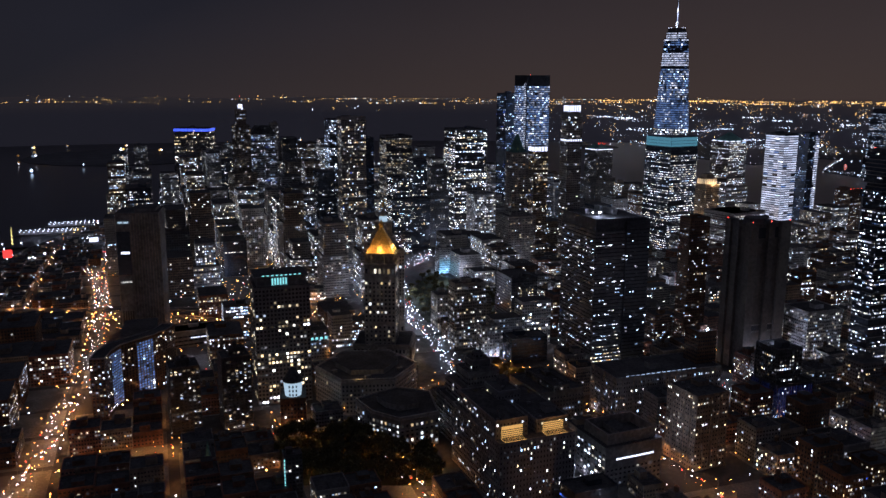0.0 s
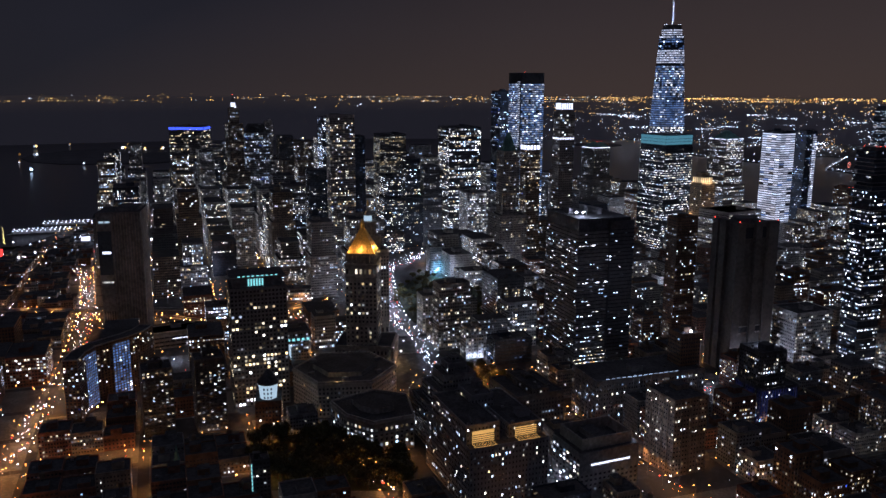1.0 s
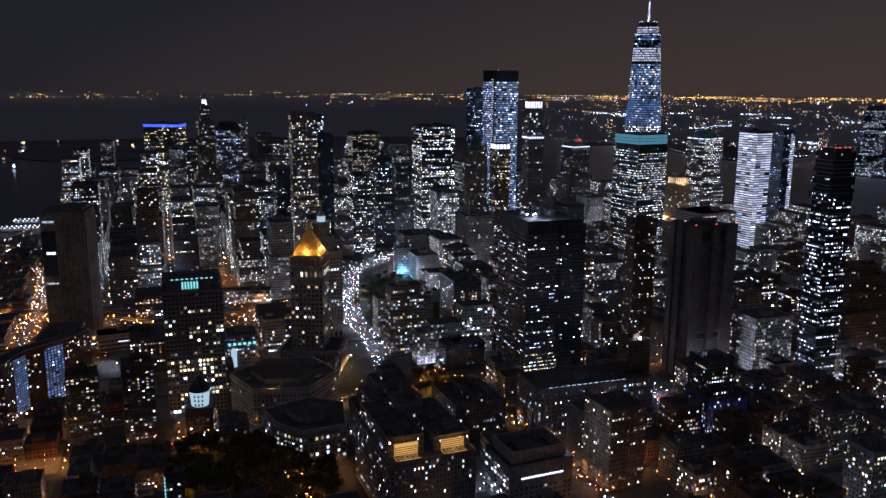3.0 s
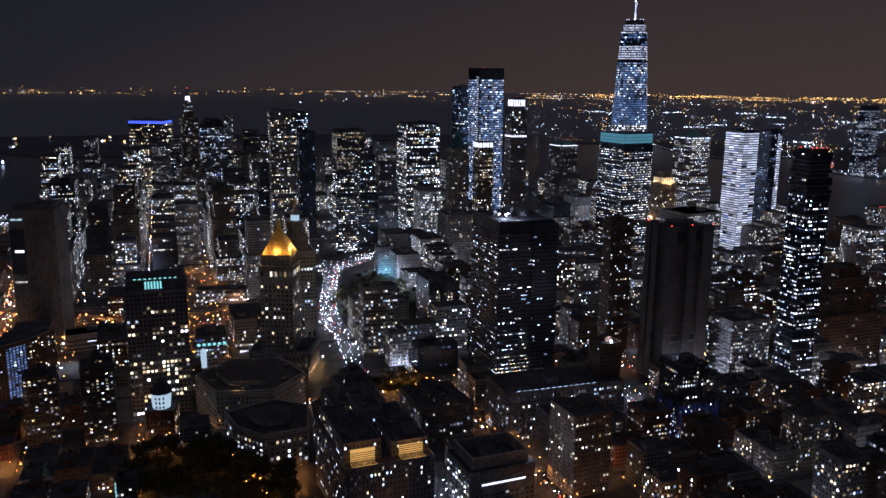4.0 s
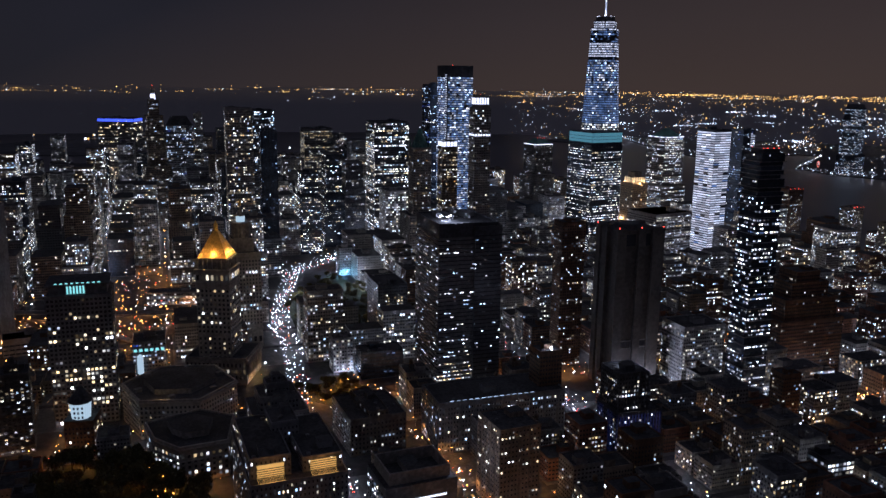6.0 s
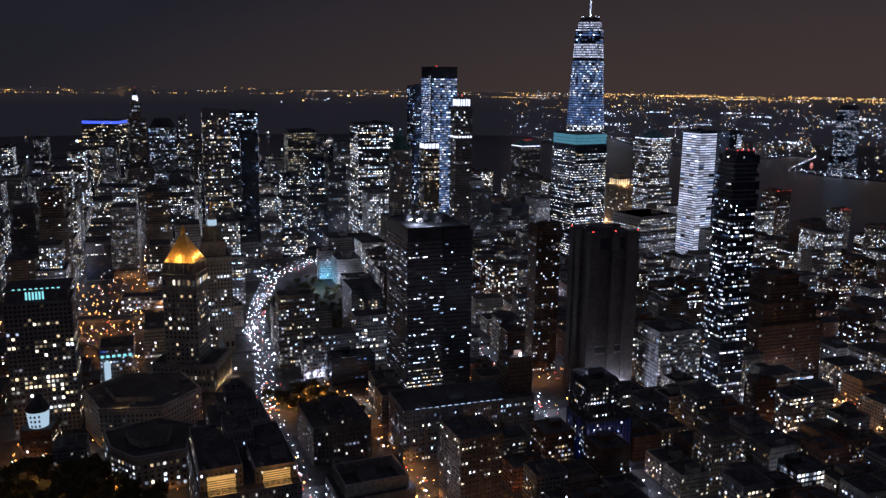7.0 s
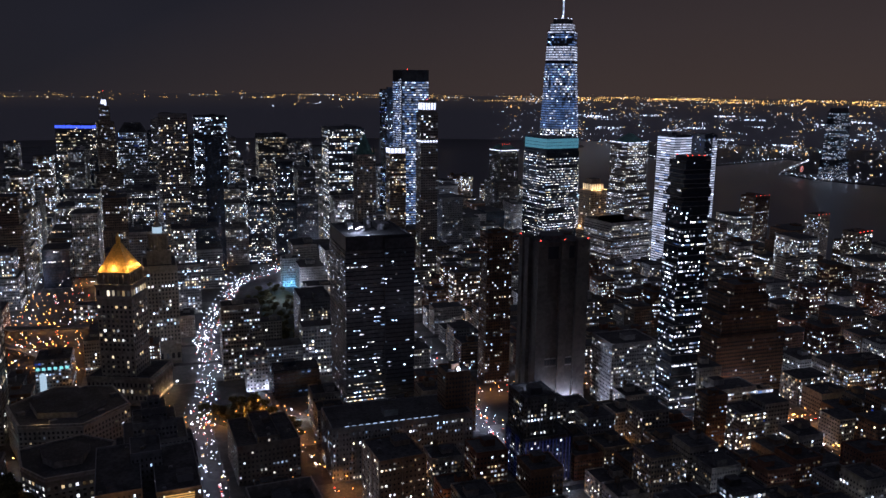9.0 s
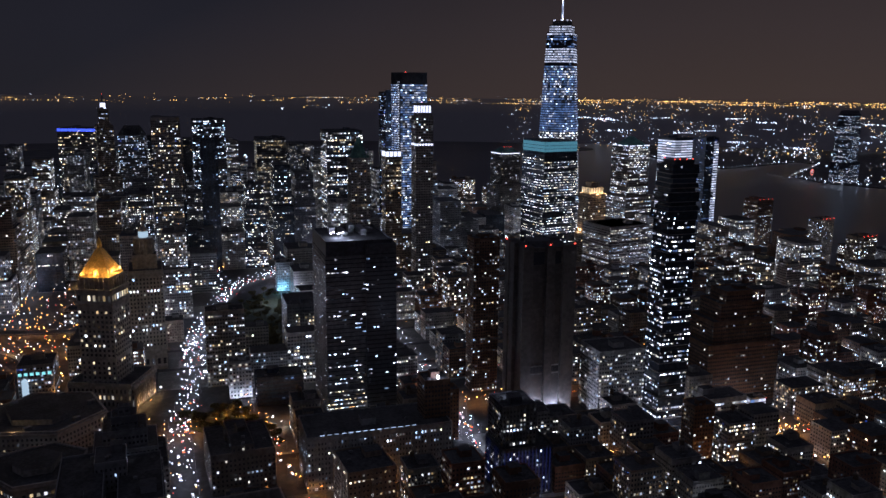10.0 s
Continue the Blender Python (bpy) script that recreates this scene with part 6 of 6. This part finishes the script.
for x, y, z, p in ((130, -310, 12, 16000), (100, -270, 12, 16000), (70, -240, 12, 16000), (205, -185, 12, 14000), (20, -420, 12, 16000), (240, -330, 12, 12000), (-5, -519, 12, 16000), (345, 190, 8, 6000), (395, 120, 8, 6000), (420, 60, 8, 6000), (18, 117, 10, 7000), (-3, 125, 10, 7000), (330, 170, 8, 6000), (360, 150, 8, 6000), (108, -215, 9, 12000), (470, -90, 9, 9000), (490, -150, 9, 8000)):
    down_light(x, y, z + 3, p * 1.3, SODIUM_C)

dots("street_lights_white", "white lamps and lit shop fronts of the far streets", far_white, G_WHITE, 0.66)
dots("street_lights_sodium", "orange sodium lamps of the far streets", far_sodium, G_SODIUM, 0.7)
dots("green_lights", "green lit signs of the far streets", [((-589 + R.gauss(0, 9), 429 + R.gauss(0, 5), R.uniform(4, 8)), 0.8) for _ in range(14)], G_GREEN, 0.8)
dots("tail_lights", "red tail lights and signals of the far streets", far_red, G_RED, 0.6)


def approach_road(points, z, width, label):
    """An elevated road on piers, with low side walls."""
    ob = root("elevated_road", 0, 0, 0, label, "road")
    for (xa, ya), (xb, yb) in zip(points, points[1:]):
        d = Vector((xb - xa, yb - ya)).normalized()
        n = Vector((-d.y, d.x)) * (width / 2)
        ring = [(xa - n.x, ya - n.y), (xb - n.x, yb - n.y), (xb + n.x, yb + n.y), (xa + n.x, ya + n.y)]
        area = sum(p[0] * q[1] - q[0] * p[1] for p, q in zip(ring, ring[1:] + ring[:1]))
        sh = Shell()
        sh.prism(ring if area > 0 else ring[::-1], z - 1, z)
        part("deck", sh, M_PAVE, ob)
        for s in (-1, 1):
            e = Vector((xa, ya)) + n * s, Vector((xb, yb)) + n * s
            k = n.normalized() * 0.4 * s
            side = [tuple(e[0]), tuple(e[1]), tuple(e[1] - k), tuple(e[0] - k)]
            if sum(p[0] * q[1] - q[0] * p[1] for p, q in zip(side, side[1:] + side[:1])) < 0:
                side = side[::-1]
            sh = Shell()
            sh.prism(side, z, z + 1)
            part("side_wall", sh, WALLS["concrete"], ob)
        sh = Shell()
        sh.prism(circle(1.2, 8, xb, yb), 0, z - 1)
        part("pier", sh, WALLS["concrete"], ob)


approach_road([(40, -235), (110, -262), (170, -310), (240, -390), (330, -480), (420, -580)], 9, 16, "elevated concrete approach road lit by sodium lamps")
approach_road([(200, -175), (205, -235), (220, -300), (250, -370)], 6, 9, "curved concrete slip road lit by sodium lamps")


# ---- seaport quay ----
G_YELLOW = glow("festoon_yellow", (1.0, 0.82, 0.22), 2.0, 3.0)
G_SIGNRED = glow("sign_red", (1.0, 0.05, 0.03), 1.2, 1.8)
M_HULL = surface("black_hull", (0.03, 0.03, 0.03), 0.5)


def sailing_ship(x, y, az, length, height, label, festoon):
    """A moored square-rigger: hull, masts with yards, and lamps up the rigging."""
    ob = root("sailing_ship", x, y, az, label, "ship", z=-3.0)
    w = length * 0.07
    deck = [(-w, -length * 0.42), (-w * 0.6, -length * 0.5), (w * 0.6, -length * 0.5), (w, -length * 0.42), (w, length * 0.35), (0, length * 0.5), (-w, length * 0.35)]
    keel = [(p * 0.75, q * 0.95) for p, q in deck]
    sh = Shell()
    sh.prism(keel, 0, 6, ring1=deck)
    part("hull", sh, M_HULL, ob)
    for i, f in enumerate((-0.25, 0.03, 0.28)):
        hh = height * (0.85, 1.0, 0.9)[i]
        sh = Shell()
        sh.prism(circle(0.5, 6, 0, f * length), 6, hh, ring1=circle(0.2, 6, 0, f * length))
        mast_ob = part("mast", sh, M_TANK, ob)
        for k in range(4):
            z, r = 6 + (hh - 6) * (0.3 + 0.2 * k), 9 - 1.9 * k
            sh = Shell()
            sh.box(-r, r, f * length - 0.2, f * length + 0.2, z - 0.2, z + 0.2, bottom=True)
            part("yard", sh, M_TANK, mast_ob)
        if festoon and i == 1:
            pts = []
            for k in range(9):
                r = 9.5 - 1.0 * k
                pts.append((r if k % 2 else -r, hh * (0.24 + 0.09 * k)))
            for (xa, za), (xb, zb) in zip(pts, pts[1:]):
                sh = Shell()
                d = Vector((xb - xa, zb - za)).normalized() * 0.55
                fy = f * length + 0.6
                sh.quad((xa - d.y, fy, za + d.x), (xb - d.y, fy, zb + d.x), (xb + d.y, fy, zb - d.x), (xa + d.y, fy, za - d.x))
                sh.quad((xa - d.y, fy + 0.5, za + d.x), (xa + d.y, fy + 0.5, za - d.x), (xb + d.y, fy + 0.5, zb - d.x), (xb - d.y, fy + 0.5, zb + d.x))
                part("light_string", sh, G_YELLOW, mast_ob, "yellow light string across the rigging")
        else:
            sh = Shell()
            sh.prism(circle(1.1, 6, 0, f * length + 1), hh * 0.32, hh * 0.32 + 2)
            part("mast_lamp", sh, G_PIER, mast_ob, "white lamp below the yards")
    return ob


sailing_ship(193, -1035, 300, 62, 46, "moored sailing ship with yellow light strings up its mast", True)
sailing_ship(232, -1010, 300, 50, 36, "small moored sailing ship with white mast lamps", False)


def lit_sign(x, y, az, w, h, z, mat, label):
    ob = root("lit_sign", x, y, az, label, "sign")
    for sx in (-w * 0.35, w * 0.35):
        sh = Shell()
        sh.box(sx - 0.3, sx + 0.3, -0.3, 0.3, 0, z)
        part("post", sh, M_METAL, ob)
    sh = Shell()
    sh.box(-w / 2, w / 2, -0.5, 0.5, z, z + h, bottom=True)
    part("case", sh, M_METAL, ob)
    sh = Shell()
    sh.box(-w / 2 + 0.3, w / 2 - 0.3, 0.5, 0.7, z + 0.3, z + h - 0.3, bottom=True)
    part("luminous_face", sh, mat, ob, "evenly lit sign face")
    return ob


lit_sign(75, -940, 20, 17, 9, 10, G_PANEL, "bright white lit sign board beside the quay road")
lit_sign(243, -925, 20, 16, 15, 6, G_SIGNRED, "large red lit sign board on the quay")
lit_sign(120, -838, 20, 40, 1.8, 9, G_SIGNRED, "long low red strip sign over a market hall")
approach_road([(330, -790), (240, -850), (160, -905), (60, -985), (-20, -1050)], 8, 18, "elevated riverside road lit by white lamps")
quay = []
for x, y, a in along([(330, -790), (240, -850), (160, -905), (60, -985), (-20, -1050)], 11):
    quay.append(((x + R.uniform(-7, 7), y + R.uniform(-7, 7), R.uniform(9, 17)), R.choice((0.7, 1.0, 1.5))))
dots("quay_lights", "white lamps and headlights of the riverside road", quay, G_WHITE, 0.9)
for k in range(7):
    part_hall = Shell()
    part_hall.box(-3.0, 3.0, -0.3, 0.3, 0, 2.6, bottom=True)
    ob = new("market_light", part_hall.mesh("market_light", [G_MAGENTA if k % 3 else G_PANEL]))
    ob.matrix_world = pose(148 + k * 4.6, -812 + k * 3.4, 0.0, 0, 0, 36)
    tagged(ob, "violet and white lit stall front of a market hall", "stall", "lit stalls of the market hall")


# ---- near low quarter by the park ----
def church(x, y, az):
    ob = root("church", x, y, az, "small stone church with a pointed steeple among low houses", "church")
    sh = Shell()
    sh.box(-6, 6, -12, 8, 0, 9, 0, 1)
    part("nave", sh, WALLS["grey_stone"], ob)
    sh = Shell()
    for a, b in ((-6.4, 0.0), (0.0, 6.4)):
        za, zb = (9, 14) if a < 0 else (14, 9)
        sh.quad((a, -12.3, za), (b, -12.3, zb), (b, 8.3, zb), (a, 8.3, za))
    sh.f += [tuple(len(sh.v) + i for i in range(3)), tuple(len(sh.v) + 3 + i for i in range(3))]
    sh.v += [(-6, -12, 9), (6, -12, 9), (0, -12, 13.7), (6, 8, 9), (-6, 8, 9), (0, 8, 13.7)]
    sh.m += [0, 0]
    part("gable_roof", sh, M_ROOF, ob)
    sh = Shell()
    sh.box(-2.6, 2.6, 8, 13.2, 0, 17, 0, 1)
    sh.box(-2.9, 2.9, 7.7, 13.5, 16.4, 17.2)
    part("bell_tower", sh, WALLS["grey_stone"], ob)
    sh = Shell()
    sh.prism(circle(2.5, 8, 0, 10.6), 17.2, 31, ring1=circle(0.1, 8, 0, 10.6))
    part("spire", sh, M_COPPER, ob)
    for k in range(4):
        sh = Shell()
        sh.box(-6.15, -5.9, -10 + 4.4 * k, -8.6 + 4.4 * k, 3, 7, bottom=True)
        part("window", sh, M_DARKGLASS, ob)


church(477, 52, 30)
st = tower("apartment_house", 459, 141, 14, 13, 30, 37, "dark_metal", "narrow dark apartment house with a teal light strip", 0.06, "home", fh=3.2, run=1, keep=False)
for k in range(11):
    sh = Shell()
    sh.box(6.4, 7.2, 6.4, 6.9, 3 + k * 3.0, 5.0 + k * 3.0, bottom=True)
    part("corner_light", sh, G_CYAN, st, "small teal light up the corner")
shop = tower("shop_building", -238, 449, 18, 14, 30, 17, "white_brick", "low shop building with brightly lit white floors", 0.95, "glass_white", fh=4.0, cw=4, fw=0.9, fhh=0.7, run=1, even=True, keep=False)
down_light(100, 139, 14, 9000, (0.45, 0.9, 1.0))
tf = tower("office_building", -218, -284, 26, 22, 30, 44, "white_brick", "office building with a teal floodlit face", 0.2, "cold", keep=False)
for lx in (-8, 0, 8):
    point_light(*local(-218, -284, 30, lx, 15), 6, 5000, (0.25, 0.75, 1.0), 0.5)
